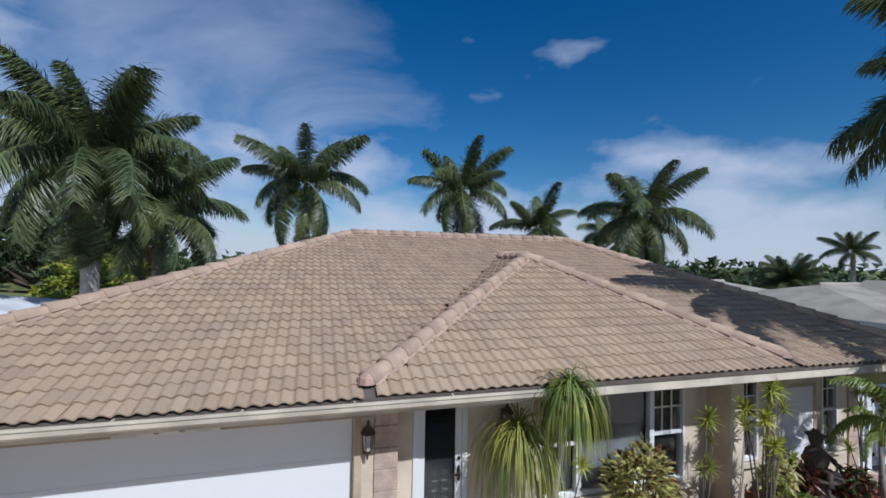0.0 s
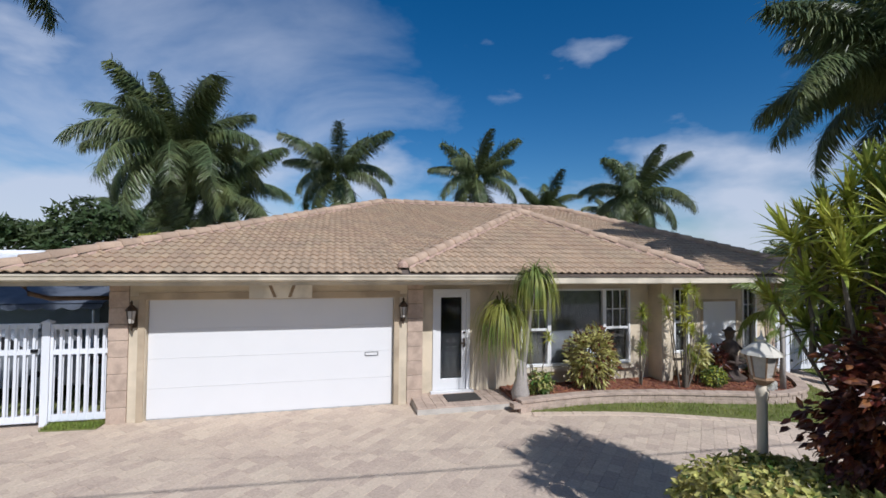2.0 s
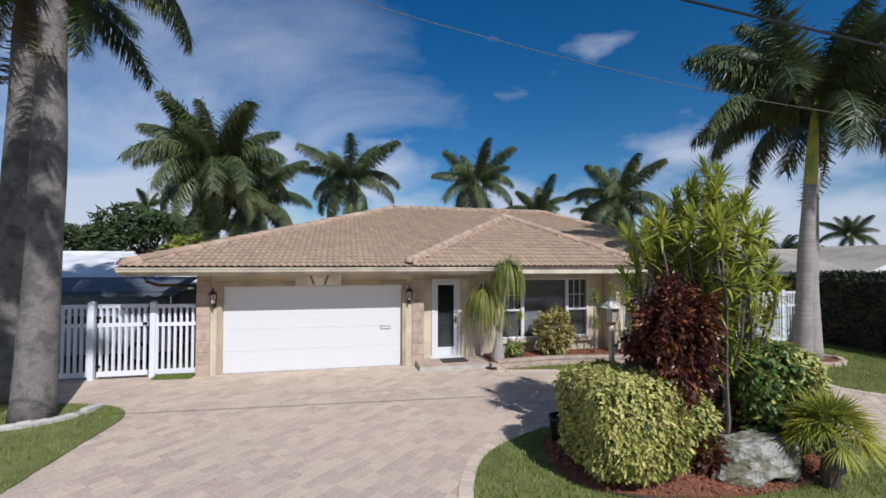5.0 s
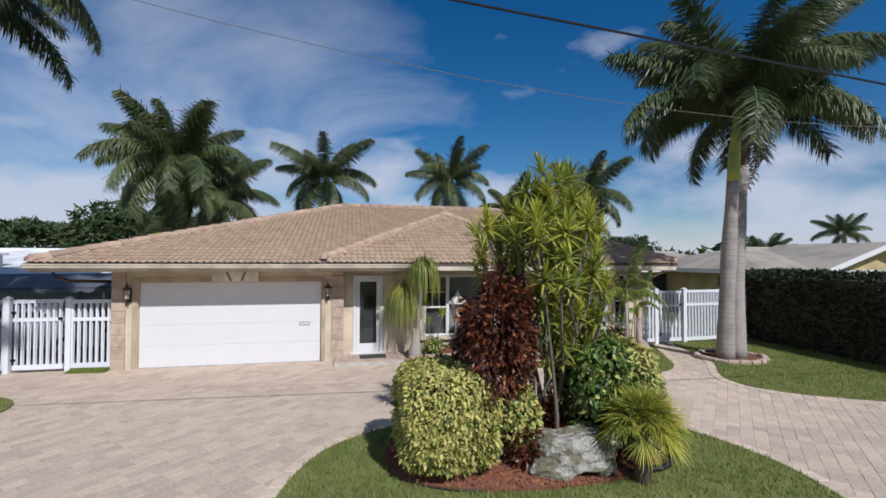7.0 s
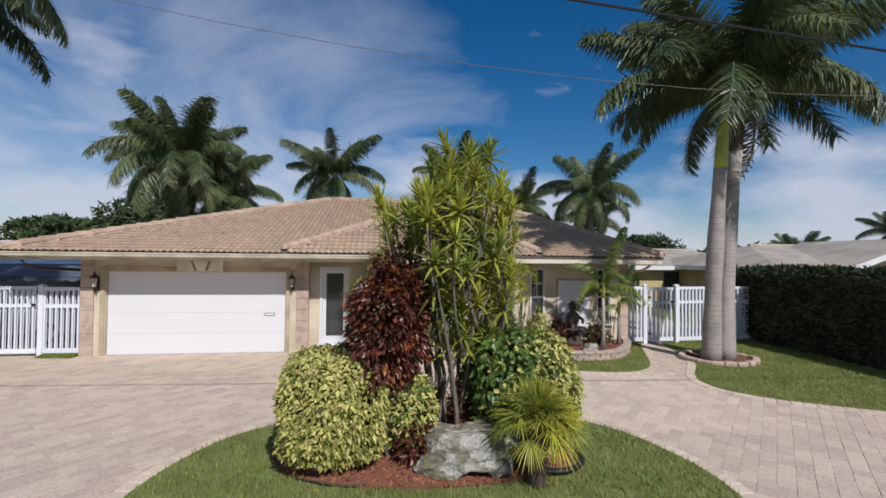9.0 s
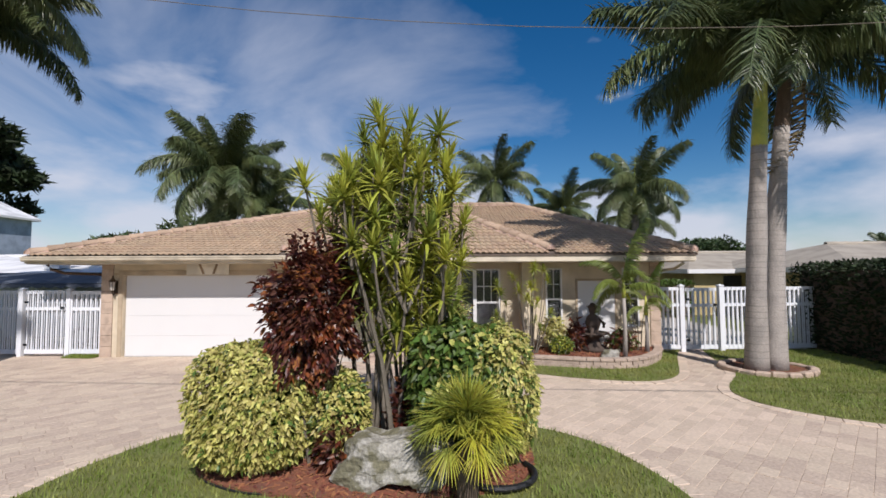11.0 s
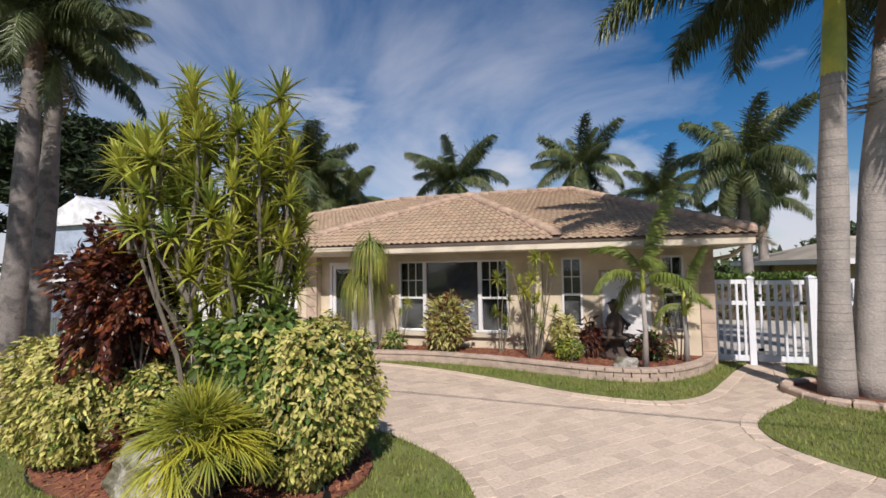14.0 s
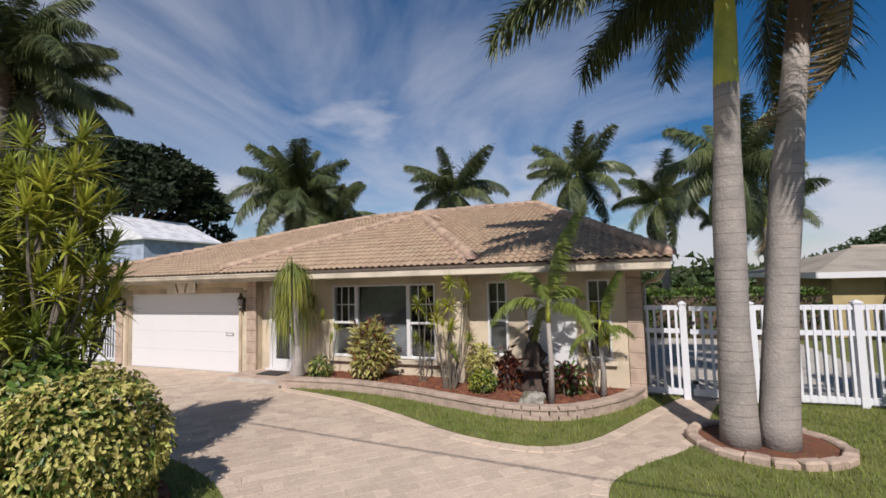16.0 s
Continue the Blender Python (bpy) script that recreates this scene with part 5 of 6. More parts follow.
def broad_tree(label, base, height, spread, seed, leaves=9000, mat=TREEL, leaf=0.5, low=0.35):
    """Tapered trunk, spreading limbs and many separate clumps of leaves."""
    r = random.Random(seed)
    t = thing("tree", label, "tree", base, "broadleaf trees")
    tk = MB().tube([(0, 0, 0), (0.1, 0, height * 0.2), (0, 0.1, height * 0.4)], [height * 0.035, height * 0.026, height * 0.02], 8)
    part("trunk", tk, WOODB, t)
    lm, cr = MB(), MB()
    nc = 34
    for i in range(nc):
        a, q = 2.4 * i, math.sqrt((i + 0.5) / nc)
        z = height * (low + (0.92 - low) * math.sqrt(max(0.0, 1 - q * q)) * r.uniform(0.75, 1.05))
        c = Vector((math.cos(a) * q * spread, math.sin(a) * q * spread, z))
        lm.tube([(0, 0, height * 0.3), c * 0.5 + Vector((0, 0, height * 0.15)), c], [height * 0.014, height * 0.008, height * 0.003], 5)
        cs = spread * r.uniform(0.2, 0.34)
        for _ in range(leaves // nc):
            d = Vector((r.gauss(0, 1), r.gauss(0, 1), r.gauss(0, 0.6)))
            d = d.normalized() * cs * r.uniform(0.5, 1) ** 0.5
            d.z *= 0.6
            al = Vector((r.uniform(-1, 1), r.uniform(-1, 1), r.uniform(-0.4, 1))).normalized()
            cr.leaf(c + d, al, al.cross(Vector((r.uniform(-1, 1), r.uniform(-1, 1), r.uniform(-1, 1)))).normalized(), leaf * r.uniform(0.6, 1.2), leaf * 0.5, 0.2, 1, 0.2, 1)
    part("limb_frame", lm, WOODB, t)
    part("crown", cr, mat, t)
    return t


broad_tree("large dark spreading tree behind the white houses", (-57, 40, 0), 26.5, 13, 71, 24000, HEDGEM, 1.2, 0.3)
broad_tree("green tree behind the white-roofed house", (-13.5, 30, 0), 7.2, 4.2, 72, 6000, TREEL, 0.45, 0.3)
broad_tree("green tree behind the white-roofed house", (-20.5, 31, 0), 6.0, 4.0, 73, 5000, TREEL, 0.45, 0.3)
broad_tree("bright green shrubby tree behind the house", (-9.5, 27, 0), 4.9, 2.4, 74, 4000, LIME, 0.35, 0.2)
broad_tree("dark green tree beyond the neighbouring roofs", (30, 34, 0), 5.6, 4.0, 75, 4500, TREEL, 0.45, 0.25)
royal_palm("far palm with an untidy dark crown", (60, 34, 0), (60, 34, 5.2), 0.3, 3.4, 14, 81, 1.0, SMALLF, "far palms", 2, False)
royal_palm("far palm beyond the neighbouring roofs", (-18.5, 42, 0), (-18.5, 42, 7.4), 0.25, 2.4, 11, 83, 0.8, SMALLF, "far palms", 0, False)
royal_palm("dark palm at the side of the house beyond the fence", (18.6, 21.5, 0), (18.6, 21.5, 4.6), 0.25, 3.0, 15, 84, 1.0, SMALLF, "far palms", 2, False)


def date_palm(label, base, height, size, seed):
    r = random.Random(seed)
    t = thing("date_palm", label, "palm tree", base, "far palms")
    part("trunk", MB().tube([(0, 0, 0), (0, 0, height)], [0.3, 0.26], 9), WOODB, t)
    for i in range(26):
        f = part("frond", SMALLF[2], None, t)
        f.matrix_basis = Matrix.Translation((0, 0, height)) @ pose(0, 0, 0, 0, 0, 137.5 * i) @ pose(0, 0, 0, 0, 28 - (80 - 80 * i / 26) + r.uniform(-6, 6), 0) @ Matrix.Scale(size / 3.3, 4)
    return t


date_palm("spiky grey-green date palm beyond the neighbouring roofs", (42.5, 28.5, 0), 3.0, 3.0, 85)
# far belt of trees along the horizon
far = MB()
rf_ = random.Random(91)
for i in range(420):
    a = radians(rf_.uniform(-75, 78))
    dist = rf_.uniform(75, 130)
    cx, cy = 5 + dist * math.sin(a), dist * math.cos(a)
    hh, ss = rf_.uniform(2.2, 5.2), rf_.uniform(2.5, 5)
    for _ in range(46):
        d = Vector((rf_.gauss(0, 0.5) * ss, rf_.gauss(0, 0.5) * ss, abs(rf_.gauss(0, 0.5)) * hh))
        al = Vector((rf_.uniform(-1, 1), rf_.uniform(-1, 1), rf_.uniform(-0.3, 1))).normalized()
        far.leaf((cx + d.x, cy + d.y, min(d.z, hh)), al, al.cross(Vector((rf_.uniform(-1, 1), rf_.uniform(-1, 1), 0.3))).normalized(), 1.5, 1.1, 0.2, 1, 0.2, 1)
tagged(new("far_trees", far.mesh("far_trees", TREEL)), "low green belt of far trees along the horizon", "trees", kind="stuff")

# overhead wires
def wire(label, a, b, sag, rad, mat=BLACK):
    a, b = Vector(a), Vector(b)
    pts = [a.lerp(b, i / 24) - Vector((0, 0, sag * 4 * (i / 24) * (1 - i / 24))) for i in range(25)]
    return single("overhead_wire", MB().tube(pts, rad, 6), mat, label, "cable")


wire("thick black overhead cable along the street", (-14, -3.0, 6.65), (26, -3.0, 3.98), 0.0, 0.014)
wire("thin grey service wire crossing above the drive", (-9, -2.0, 8.2), (26, -2.0, 8.0), 3.2, 0.004, STEM)

# stone ring round the twin palms
ring = thing("tree_ring", "ring of pale stones with mulch round the twin palms", "tree ring", (13.5, 3.6, 0))
part("soil", sheet(MB(), [(0.84 * math.cos(6.283 * i / 24), 0.72 * math.sin(6.283 * i / 24)) for i in range(24)], 0.0, 0.07), MULCH, ring)
rr_ = random.Random(15)
for i in range(20):
    a = 6.283 * i / 20
    m = pose(0.90 * math.cos(a), 0.78 * math.sin(a), 0.02, 0, 0, math.degrees(a) + 90 + rr_.uniform(-6, 6))
    b = MB().bevelled(-0.135, -0.08, 0, 0.135, 0.08, rr_.uniform(0.09, 0.12), 0.025)
    ob = part("stone", b, STONE, ring)
    ob.matrix_basis = m
ring2 = thing("tree_ring", "row of small pale stones round the corner palms", "tree ring", (-5.5, 3.25, 0))
for i in range(16):
    a = 3.5 + 2.9 * i / 16
    ob = part("stone", MB().bevelled(-0.12, -0.07, 0, 0.12, 0.07, rr_.uniform(0.07, 0.12), 0.03), CONC, ring2)
    ob.matrix_basis = pose(1.15 * math.cos(a), 0.95 * math.sin(a), 0.02, 0, 0, math.degrees(a) + 90)

# ---------------- planter plants ----------------


def ponytail(label, base, crowns, seed):
    """Swollen grey trunk that forks into crowns of long hanging strap leaves."""
    r = random.Random(seed)
    t = thing("ponytail_palm", label, "ponytail palm", base)
    b0 = Vector(base)
    part("trunk", MB().tube([(0, 0, -0.02), (0, 0, 0.12), (0.02, 0, 0.4), (0.04, -0.02, 0.8)], [0.17, 0.19, 0.12, 0.08], 12), TRUNK, t, smooth=True)
    for c, L, n, low in crowns:
        e = Vector(c) - b0
        part("branch", MB().tube([(0.04, -0.02, 0.75), Vector((0.04, -0.02, 0.75)).lerp(e, 0.5) + Vector((0, 0, -0.05)), e], [0.08, 0.055, 0.05], 8), TRUNK, t)
        mb = MB()
        for i in range(n):
            az, el = r.uniform(0, 6.283), radians(r.uniform(low, 89))
            d = Vector((math.cos(az) * math.cos(el), math.sin(az) * math.cos(el), math.sin(el)))
            mb.leaf(e + Vector((0, 0, r.uniform(-0.08, 0.05))), d, Vector((-math.sin(az), math.cos(az), 0)), L * r.uniform(0.6, 1.1), 0.022, 7.0 * r.uniform(0.8, 1.2), 9, 0.3, 1)
        part("leaf_tuft", mb, PONY, t)
    return t


ponytail("two-headed ponytail palm with long hanging leaves by the door", (4.42, 4.78, 0.18), (((4.58, 4.45, 2.68), 1.2, 330, 70), ((4.13, 5.02, 1.86), 1.62, 230, 79)), 17)
shrub("croton_bush", "bushy croton, gold above and rust red below", (6.3, 5.1, 0.86), (0.52, 0.42, 0.66), ((GOLD, 0.76), (CROTON, 0.24)), 2300, (0.13, 0.045), 46, core=0.3, amp=0.5, lay=False)
shrub("green_shrub", "small leafy green shrub below the ponytail palm", (4.95, 4.95, 0.42), (0.30, 0.25, 0.28), ((GREENL, 0.6), (GOLD, 0.4)), 420, (0.12, 0.045), 47, core=0.3, amp=0.3)
shrub("ball_shrub", "small clipped bright green ball shrub", (9.1, 4.62, 0.42), (0.28, 0.26, 0.24), ((GREENL, 0.5), (LIME, 0.5)), 900, (0.06, 0.03), 48, core=0.6)
shrub("gold_shrub", "yellow-leaved shrub behind the ball shrub", (8.98, 4.98, 0.78), (0.30, 0.25, 0.32), ((GOLD, 1.0),), 420, (0.14, 0.05), 49, core=0.3, amp=0.3)
shrub("croton_bush", "dark red croton beside the fountain", (9.55, 5.0, 0.62), (0.28, 0.25, 0.42), ((CROTON, 1.0),), 380, (0.15, 0.05), 50, core=0.2, amp=0.4)
shrub("croton_bush", "low dark croton in the planter", (10.7, 4.9, 0.5), (0.4, 0.25, 0.32), ((CROTON, 0.6), (GREENL, 0.4)), 420, (0.14, 0.05), 52, core=0.2, amp=0.4)


def cane_clump(label, at, heights, seed, mat=LIME, spread=0.22):
    r = random.Random(seed)
    t = thing("cane_plant", label, "cane plant", at, "cane plants")
    for h in heights:
        a, q = r.uniform(0, 6.28), r.uniform(0.1, 1) * spread
        s, e = Vector((math.cos(a) * q * 0.4, math.sin(a) * q * 0.4, 0)), Vector((math.cos(a) * q * 1.6, math.sin(a) * q * 0.9, h))
        part("cane", MB().tube([s, s.lerp(e, 0.5) + Vector((r.uniform(-0.04, 0.04), r.uniform(-0.03, 0.03), 0)), e], [0.016, 0.013, 0.008], 6), STEM, t)
        f = part("rosette", ROSETTES[r.randrange(3)], None, t)
        f.matrix_basis = Matrix.Translation(e) @ pose(0, 0, 0, r.uniform(-30, 30), r.uniform(-30, 30), r.uniform(0, 360)) @ Matrix.Scale(r.uniform(0.5, 0.75), 4)
    return t


cane_clump("thin cane plant with sparse green tufts", (8.35, 4.72, 0.19), (2.25, 2.0, 1.8, 1.55, 2.1, 1.2, 1.0, 1.7, 0.8, 2.15, 1.9, 1.4, 1.65, 0.6, 1.3), 31, spread=0.3)
cane_clump("thin cane plant with sparse green tufts", (7.55, 5.15, 0.19), (1.5, 1.2, 0.9, 1.65, 0.7), 32)
cane_clump("thin cane plant with sparse green tufts", (5.0, 5.3, 0.19), (1.35, 1.1, 0.8), 33)
cane_clump("slender cane plant by the side window", (11.25, 5.05, 0.19), (1.3, 1.0, 0.75, 1.5), 34)


YFRONDS = [frond_mesh("frond", 3.3, 40 + s, dr, 0.58, 40, YOUNGL, 0.07) for s, dr in ((1, 3.0), (2, 2.4), (3, 0.7))]


def young_palm(label, base, trunk, size, n, seed):
    r = random.Random(seed)
    t = thing("young_palm", label, "palm", base, "young palms")
    part("trunk", MB().tube([(0, 0, 0), (0.02, 0.01, trunk * 0.5), (0, 0, trunk)], [0.065, 0.045, 0.04], 10), TRUNK, t, smooth=True)
    part("crownshaft", MB().tube([(0, 0, trunk), (0, 0, trunk + 0.2), (0, 0, trunk + 0.5)], [0.05, 0.045, 0.02], 10), SHAFT, t, smooth=True)
    for i in range(n):
        u = i / max(1, n - 1)
        f = part("frond", YFRONDS[2 if i == 0 else i % 2], None, t)
        f.matrix_basis = Matrix.Translation((0, 0, trunk + 0.4 - 0.2 * u)) @ pose(0, 0, 0, 0, 0, 137.5 * i + r.uniform(-20, 20)) @ pose(0, 0, 0, r.uniform(-20, 20), 28 - (86 - 62 * u), 0) @ Matrix.Scale(size / 3.3 * (1.3 if i == 0 else 1.0), 4)
    return t


young_palm("young palm with arching green fronds in the planter", (10.5, 4.15, 0.19), 1.45, 1.30, 7, 35)
young_palm("small young palm beside the side window", (11.35, 4.85, 0.19), 0.95, 0.85, 5, 36)

# garden ornament and its basin
orn = MB().lathe([(0.34, 0.0), (0.36, 0.10), (0.22, 0.16), (0.16, 0.34), (0.30, 0.42), (0.40, 0.46), (0.38, 0.50), (0.12, 0.50), (0.16, 0.60), (0.20, 0.74), (0.15, 0.90), (0.07, 0.97), (0.10, 1.05), (0.11, 1.13), (0.17, 1.17), (0.08, 1.20), (0.05, 1.26)], sides=16)
orn.tube([(0.1, -0.05, 0.86), (0.26, -0.12, 0.72), (0.20, -0.24, 0.66)], [0.06, 0.05, 0.04], 8)
orn.tube([(-0.08, -0.08, 0.56), (-0.14, -0.30, 0.58), (-0.15, -0.34, 0.40)], [0.09, 0.075, 0.06], 8)
single("garden_statue", orn, STATUE, "dark cast-stone garden statue on a basin", "statue", (10.05, 5.1, 0.19), smooth=True)
single("stone_bench", MB().bevelled(-0.42, -0.14, 0.24, 0.42, 0.14, 0.32, 0.02).bevelled(-0.34, -0.10, 0, -0.22, 0.10, 0.24, 0.01).bevelled(0.22, -0.10, 0, 0.34, 0.10, 0.24, 0.01), CONC, "small pale stone bench beside the statue", "bench", (10.55, 5.2, 0.19))
boulder("pale rough stone lying on the mulch", (10.15, 4.2, 0.25), (0.22, 0.14, 0.14), 9.0, 20)

# ---------------- pieces: roof tiles, ridge caps, planter blocks, pavers ----------------
TW, TE = 0.157, 0.27            # tile width and exposure


def tile_mesh(name, mat):
    """One barrel tile: a wave across, lying along +y up the slope, with a thick lower lip."""
    mb = MB()
    prof = []
    for i in range(8):
        u = i / 7
        prof.append((u * TW, 0.024 * max(0.0, math.sin(math.pi * min(1, u / 0.62))) ** 0.8 if u < 0.62 else -0.008 * math.sin(math.pi * (u - 0.62) / 0.38)))
    n = len(prof)
    L = TE + 0.05
    mb.v += [Vector((x, 0, z + 0.026)) for x, z in prof] + [Vector((x, L, z - 0.004)) for x, z in prof] + [Vector((x, 0.002, z + 0.007)) for x, z in prof]
    mb.f += [(i, i + 1, n + i + 1, n + i) for i in range(n - 1)] + [(2 * n + i, 2 * n + i + 1, i + 1, i) for i in range(n - 1)]
    return mb.mesh(name, mat, False)


TILES = tile_mesh("roof_tile", TILE)
tv = [v.co.copy() for v in TILES.vertices]
tf = [tuple(p.vertices) for p in TILES.polygons]
rest = MB()
rt = random.Random(6)
near_tiles = 0


def lay_tiles(corners, keep, near):
    """Lays courses of tiles on a roof plane; corners: two on the eave, then one up the slope."""
    global near_tiles
    e0, e1, top = (Vector(c) for c in corners)
    u = (e1 - e0).normalized()
    nrm = u.cross(top - e0).normalized()
    if nrm.z < 0:
        nrm = -nrm
    v = nrm.cross(u).normalized()
    rows = int((top - e0).dot(v) / TE) + 2
    lo = min(0.0, (top - e0).dot(u))
    hi = max((e1 - e0).length, (top - e0).dot(u))
    for j in range(rows):
        s = lo
        while s < hi:
            c = e0 + u * (s + TW / 2) + v * (j * TE + TE * 0.5)
            if keep(c):
                o = e0 + u * s + v * (j * TE - 0.03) + nrm * (0.02 + rt.uniform(-0.003, 0.003))
                m = Matrix((u, v, nrm)).transposed().to_4x4()
                m.translation = o
                m = m @ Matrix.Rotation(rt.uniform(-0.012, 0.012), 4, "Z")
                if near(c) and near_tiles < 300:
                    near_tiles += 1
                    ob = part("roof_tile", TILES, None, roof)
                    ob.matrix_basis = m
                else:
                    rest.add([m @ q for q in tv], tf)
            s += TW


def tri_xy(poly):
    return lambda c: inside(poly, c.x, c.y)


FACET = [(PA.x, PA.y), (PB.x, PB.y), (AP.x, AP.y)]
PROUD = [(PA.x, PA.y - 0.1), (PB.x, PB.y - 0.1), (QP.x, QP.y)]
FRONT = [(EL - 0.05, EY - 0.1), (ER + 0.05, EY - 0.1), (RR, RY), (RL, RY)]
isn = lambda c: -1.6 < c.x < 6.3 and c.y < 5.9
lay_tiles(((EL, EY, EZ), (ER, EY, EZ), (RL, RY, RZ)), lambda c: inside(FRONT, c.x, c.y) and not inside(PROUD, c.x, c.y), isn)
lay_tiles((PA, PB, AP), tri_xy([(PA.x, PA.y - 0.1), (PB.x, PB.y - 0.1), (AP.x, AP.y)]), isn)


def lay_side(a, p, q):
    """The narrow side plane of the raised front hip, between its cap line and the main slope."""
    nrm = (p - a).cross(q - a).normalized()
    if nrm.z < 0:
        nrm = -nrm
    u = Vector((1, 0, 0)) - nrm * nrm.x
    u.normalize()
    v = nrm.cross(u)
    poly = [(a.x, a.y), (p.x, p.y), (q.x, q.y)]
    for j in range(22):
        for i in range(-30, 31):
            c = a + v * (j * TE) + u * (i * TW)
            if inside(poly, c.x, c.y):
                m = Matrix((u, v, nrm)).transposed().to_4x4()
                m.translation = c + nrm * 0.02 - u * TW * 0.5
                rest.add([m @ z for z in tv], tf)


lay_side(PA, AP, QP), lay_side(PB, AP, QP)
lay_tiles(((EL, BACK, EZ), (EL, EY, EZ), (RL, RY, RZ)), tri_xy([(EL - 0.1, EY), (RL, RY), (EL - 0.1, BACK)]), lambda c: False)
lay_tiles(((ER, EY, EZ), (ER, BACK, EZ), (RR, RY, RZ)), tri_xy([(ER + 0.1, EY), (RR, RY), (ER + 0.1, BACK)]), lambda c: False)
part("roof_tiles_further", rest, TILE, roof, kind="stuff")


def cap_mesh():
    mb = MB()
    n = 8
    for y, r in ((0.0, 0.145), (0.44, 0.10)):
        mb.v += [Vector((r * math.cos(math.pi * i / n), y, r * math.sin(math.pi * i / n) * 0.95)) for i in range(n + 1)]
    mb.v += [Vector((0.105 * math.cos(math.pi * i / n), 0.0, 0.105 * math.sin(math.pi * i / n) * 0.95)) for i in range(n + 1)]
    mb.f += [(i, i + 1, n + 2 + i, n + 1 + i) for i in range(n)] + [(2 * n + 2 + i, 2 * n + 3 + i, i + 1, i) for i in range(n)]
    return mb.mesh("ridge_cap", CAP, True)


CAPM = cap_mesh()


def caps(a, b, lift=0.05, end=True):
    a, b = Vector(a), Vector(b)
    d = (b - a).normalized()
    side = d.cross(Vector((0, 0, 1))).normalized()
    up = side.cross(d)
    n = max(1, int((b - a).length / 0.36))
    for i in range(n):
        m = Matrix((side, d, up)).transposed().to_4x4()
        m.translation = a.lerp(b, i / n) + up * lift
        ob = part("ridge_cap", CAPM, None, roof)
        ob.matrix_basis = m @ Matrix.Rotation(rt.uniform(-0.03, 0.03), 4, "Z") @ Matrix.Rotation(rt.uniform(-0.02, 0.03), 4, "X")
    # bedding mortar on both sides
    for s in (-1, 1):
        mo = MB()
        k = 0
        L = (b - a).length
        while k < L:
            w = rt.uniform(0.10, 0.2)
            mo.add([a + d * k + side * s * 0.08 + up * (lift + 0.02), a + d * min(L, k + w) + side * s * 0.08 + up * (lift + 0.02), a + d * min(L, k + w) + side * s * rt.uniform(0.14, 0.17) + up * (lift - 0.05), a + d * k + side * s * rt.uniform(0.14, 0.17) + up * (lift - 0.05)], [(0, 1, 2, 3) if s > 0 else (3, 2, 1, 0)])
            k += w
        part("bedding_mortar", mo, MORTAR, roof)
    if end:
        part("end_plug", MB().lathe([(0.125, -0.03), (0.115, 0.05), (0.06, 0.10), (0.01, 0.115)], tuple(a + up * lift), 10), MORTAR, roof)


caps(PA + (AP - PA) * 0.055, AP), caps(PB + (AP - PB) * 0.055, AP), caps(AP, QP, end=False)
caps((EL + 0.1, EY + 0.11, EZ + 0.03), (RL, RY, RZ)), caps((ER - 0.05, EY + 0.11, EZ + 0.03), (RR, RY, RZ)), caps((RL, RY, RZ), (RR, RY, RZ), end=False)

# planter wall: two courses of blocks and a cap course
bw = thing("planter_wall", "curved low planter wall of pinkish concrete blocks", "planter wall")
line = [Vector((x, y, 0)) for x, y in BEDLINE]
cum = [0.0]
for p0, p1 in zip(line, line[1:]):
    cum.append(cum[-1] + (p1 - p0).length)


def along(s):
    for i in range(len(cum) - 1):
        if s <= cum[i + 1]:
            f = (s - cum[i]) / (cum[i + 1] - cum[i])
            return line[i].lerp(line[i + 1], f), (line[i + 1] - line[i]).normalized()
    return line[-1], (line[-1] - line[-2]).normalized()


BLK = MB().bevelled(-0.143, -0.09, 0, 0.146, 0.09, 0.098, 0.006).mesh("block", BRICKM)
CAPB = MB().bevelled(-0.143, -0.115, 0, 0.146, 0.10, 0.06, 0.008).mesh("cap_block", BRICKM)
for course in range(3):
    s = 0.15 if course != 1 else 0.0
    while s < cum[-1]:
        p, d = along(s)
        ob = part("cap_block" if course == 2 else "block", CAPB if course == 2 else BLK, None, bw)
        ob.matrix_basis = pose(p.x, p.y, 0.0 + 0.1 * course + rt.uniform(0, 0.003), 0, 0, math.degrees(math.atan2(d.y, d.x)) + rt.uniform(-1.5, 1.5))
        s += 0.295
# porch pavers
PP = MB().bevelled(-0.092, -0.092, 0, 0.092, 0.092, 0.035, 0.006).mesh("porch_paver", BRICKM)
for i in range(11):
    for j in range(5):
        ob = part("porch_paver", PP, None, porch)
        ob.matrix_basis = pose(2.36 + 0.189 * i, 4.83 + 0.19 * j, 0.106, 0, 0, 0)
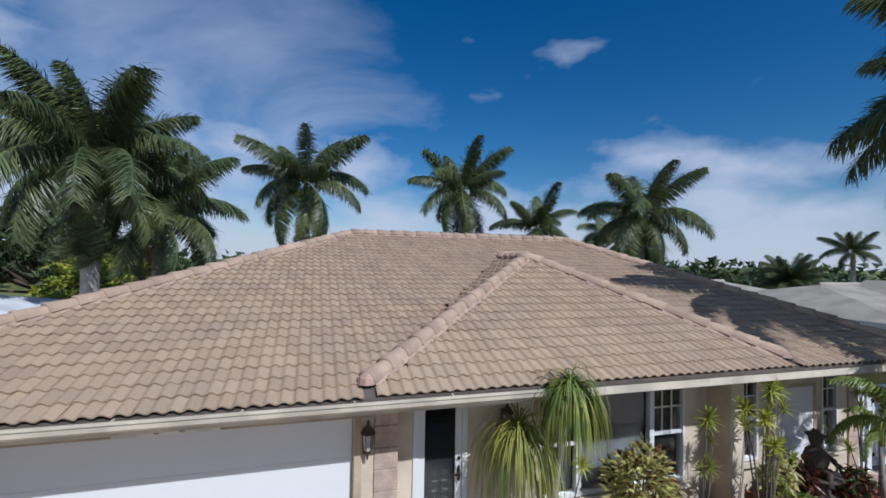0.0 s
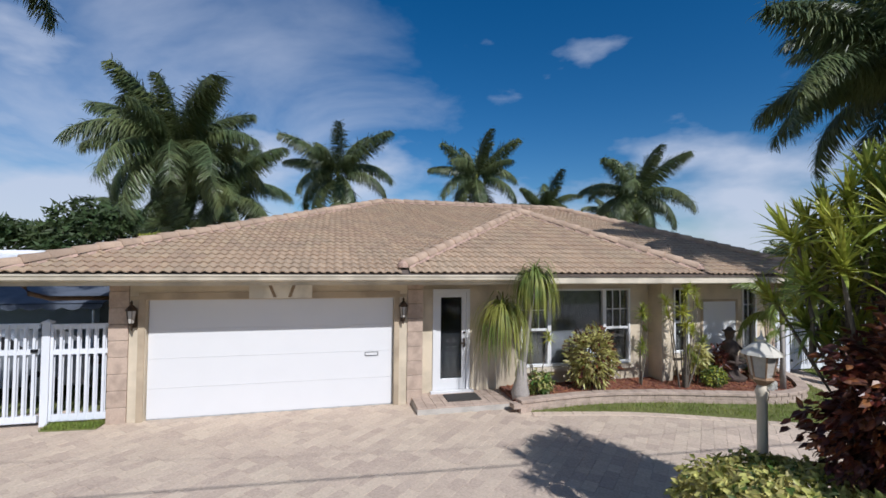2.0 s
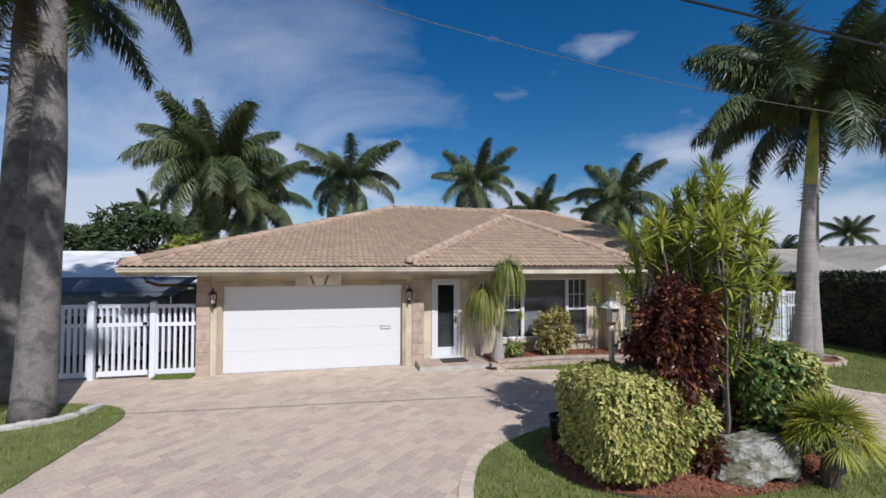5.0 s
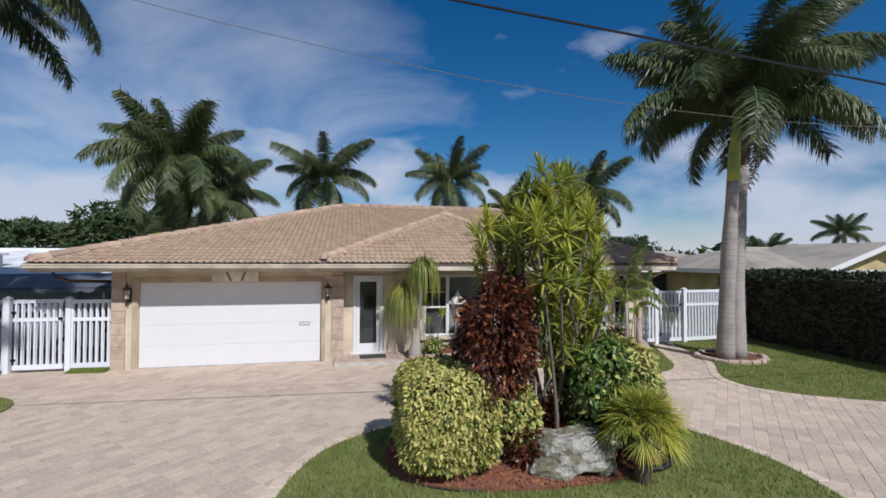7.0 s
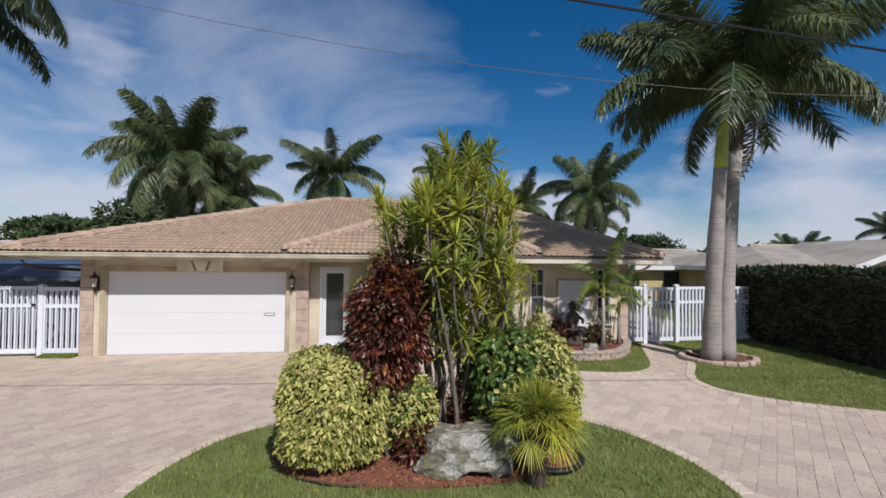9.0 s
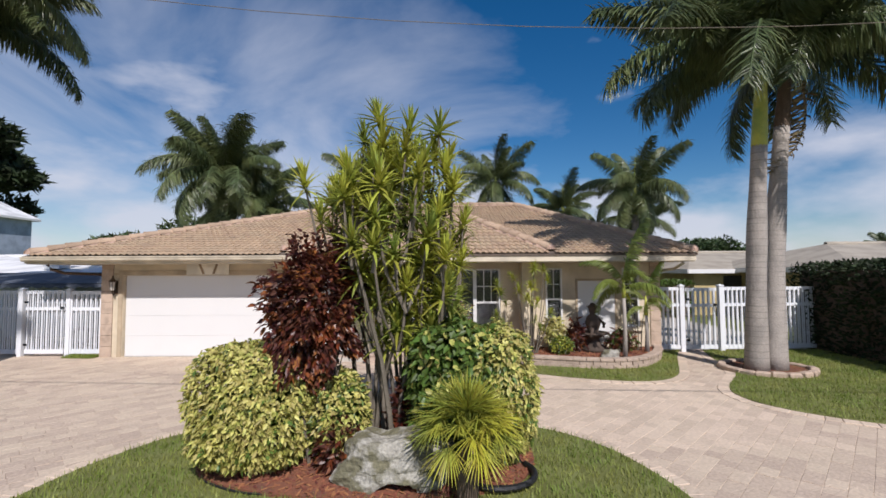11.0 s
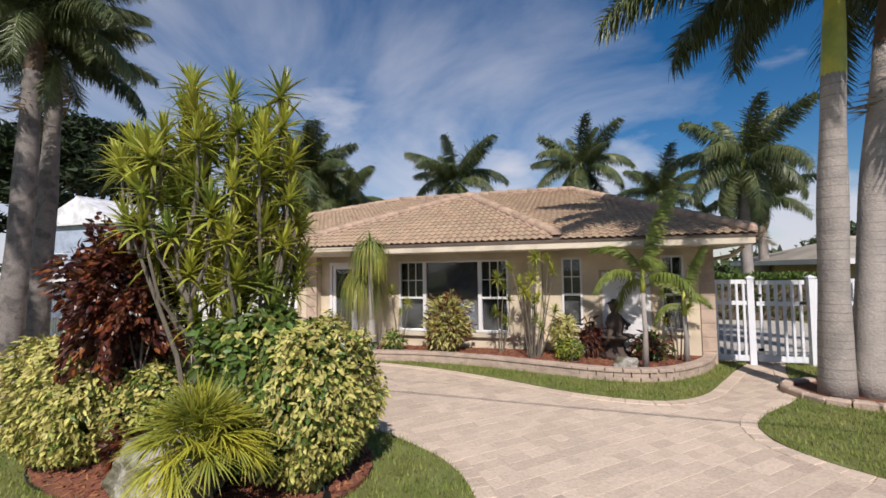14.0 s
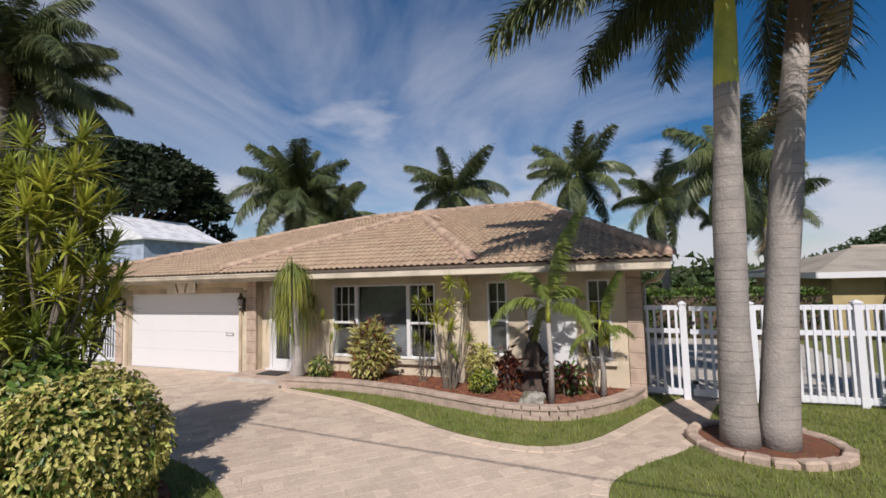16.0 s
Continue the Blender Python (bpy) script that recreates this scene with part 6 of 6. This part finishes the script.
# driveway pavers in random-length courses, laid diagonally to the house
near_p = far_p = 0
pav = MB()
PM = {w_: MB().bevelled(0.0015, 0.0015, -0.02, w_ - 0.0015, 0.1885, 0.009, 0.003).mesh("paver", PAVER) for w_ in (0.19, 0.25, 0.33)}
HOUSEP = [(-3.3, G0), (2.26, G0), (2.26, 4.72), (4.3, 4.72), (4.3, 5.6), (12.1, 5.7), (12.1, 9), (-3.3, 9)]
rp_ = random.Random(19)
turn_ = Matrix.Rotation(radians(45), 4, "Z")
s = -16.0
while s < 16.0:
    q = -16.0 + rp_.uniform(0, 0.2)
    while q < 16.0:
        w_ = rp_.choice((0.19, 0.25, 0.25, 0.33))
        c = turn_ @ Vector((q + w_ / 2, s + 0.095, 0)) + Vector((3.5, 1.0, 0))
        ok = -9 < c.x < 15.9 and -4.2 < c.y < 6.35 and not inside(HOUSEP, c.x, c.y)
        if ok and not any(inside(p, c.x, c.y) for p in (ISLAND, LAWN_R, LAWN_L, BED)):
            m = Matrix.Translation(turn_ @ Vector((q, s, 0)) + Vector((3.5, 1.0, rp_.uniform(-0.002, 0.003)))) @ turn_ @ pose(0, 0, 0, rp_.uniform(-0.5, 0.5), rp_.uniform(-0.5, 0.5), rp_.uniform(-0.6, 0.6))
            if near_p < 300 and 6.9 < c.x < 11.4 and -0.8 < c.y < 2.6:
                near_p += 1
                ob = part("paver", PM[w_], None, drive)
                ob.matrix_basis = m
            else:
                pav.add([m @ z.co for z in PM[w_].vertices], [tuple(p.vertices) for p in PM[w_].polygons])
        q += w_
    s += 0.19
part("pavers_further", pav, PAVER, drive, kind="stuff")

# border course along the lawns
BP = MB().bevelled(-0.098, 0.0, -0.02, 0.098, 0.2, 0.020, 0.006).mesh("border_paver", PAVER)
for loop, closed, sign in ((ISLAND, True, 1), (LAWN_R[:-2], False, 1), (STRIP[:37], False, 1)):
    pts = [Vector((x, y, 0)) for x, y in loop] + ([Vector((*loop[0], 0))] if closed else [])
    left = 0.1
    for p0, p1 in zip(pts, pts[1:]):
        L = (p1 - p0).length
        d = (p1 - p0) / max(L, 1e-6)
        nrm = Vector((d.y, -d.x, 0))
        mid = (p0 + p1) / 2 + nrm * 0.1
        if inside(loop, mid.x, mid.y):
            nrm = -nrm
        while left < L:
            c = p0 + d * left
            if -4.0 < c.y < 6.2 and c.x < 15:
                m = Matrix((d, nrm, Vector((0, 0, 1)))).transposed().to_4x4() if d.cross(nrm).z > 0 else Matrix((-d, nrm, Vector((0, 0, 1)))).transposed().to_4x4()
                m.translation = c + Vector((0, 0, rp_.uniform(0, 0.003)))
                part("border_paver", BP, None, drive).matrix_basis = m
            left += 0.2
        left -= L
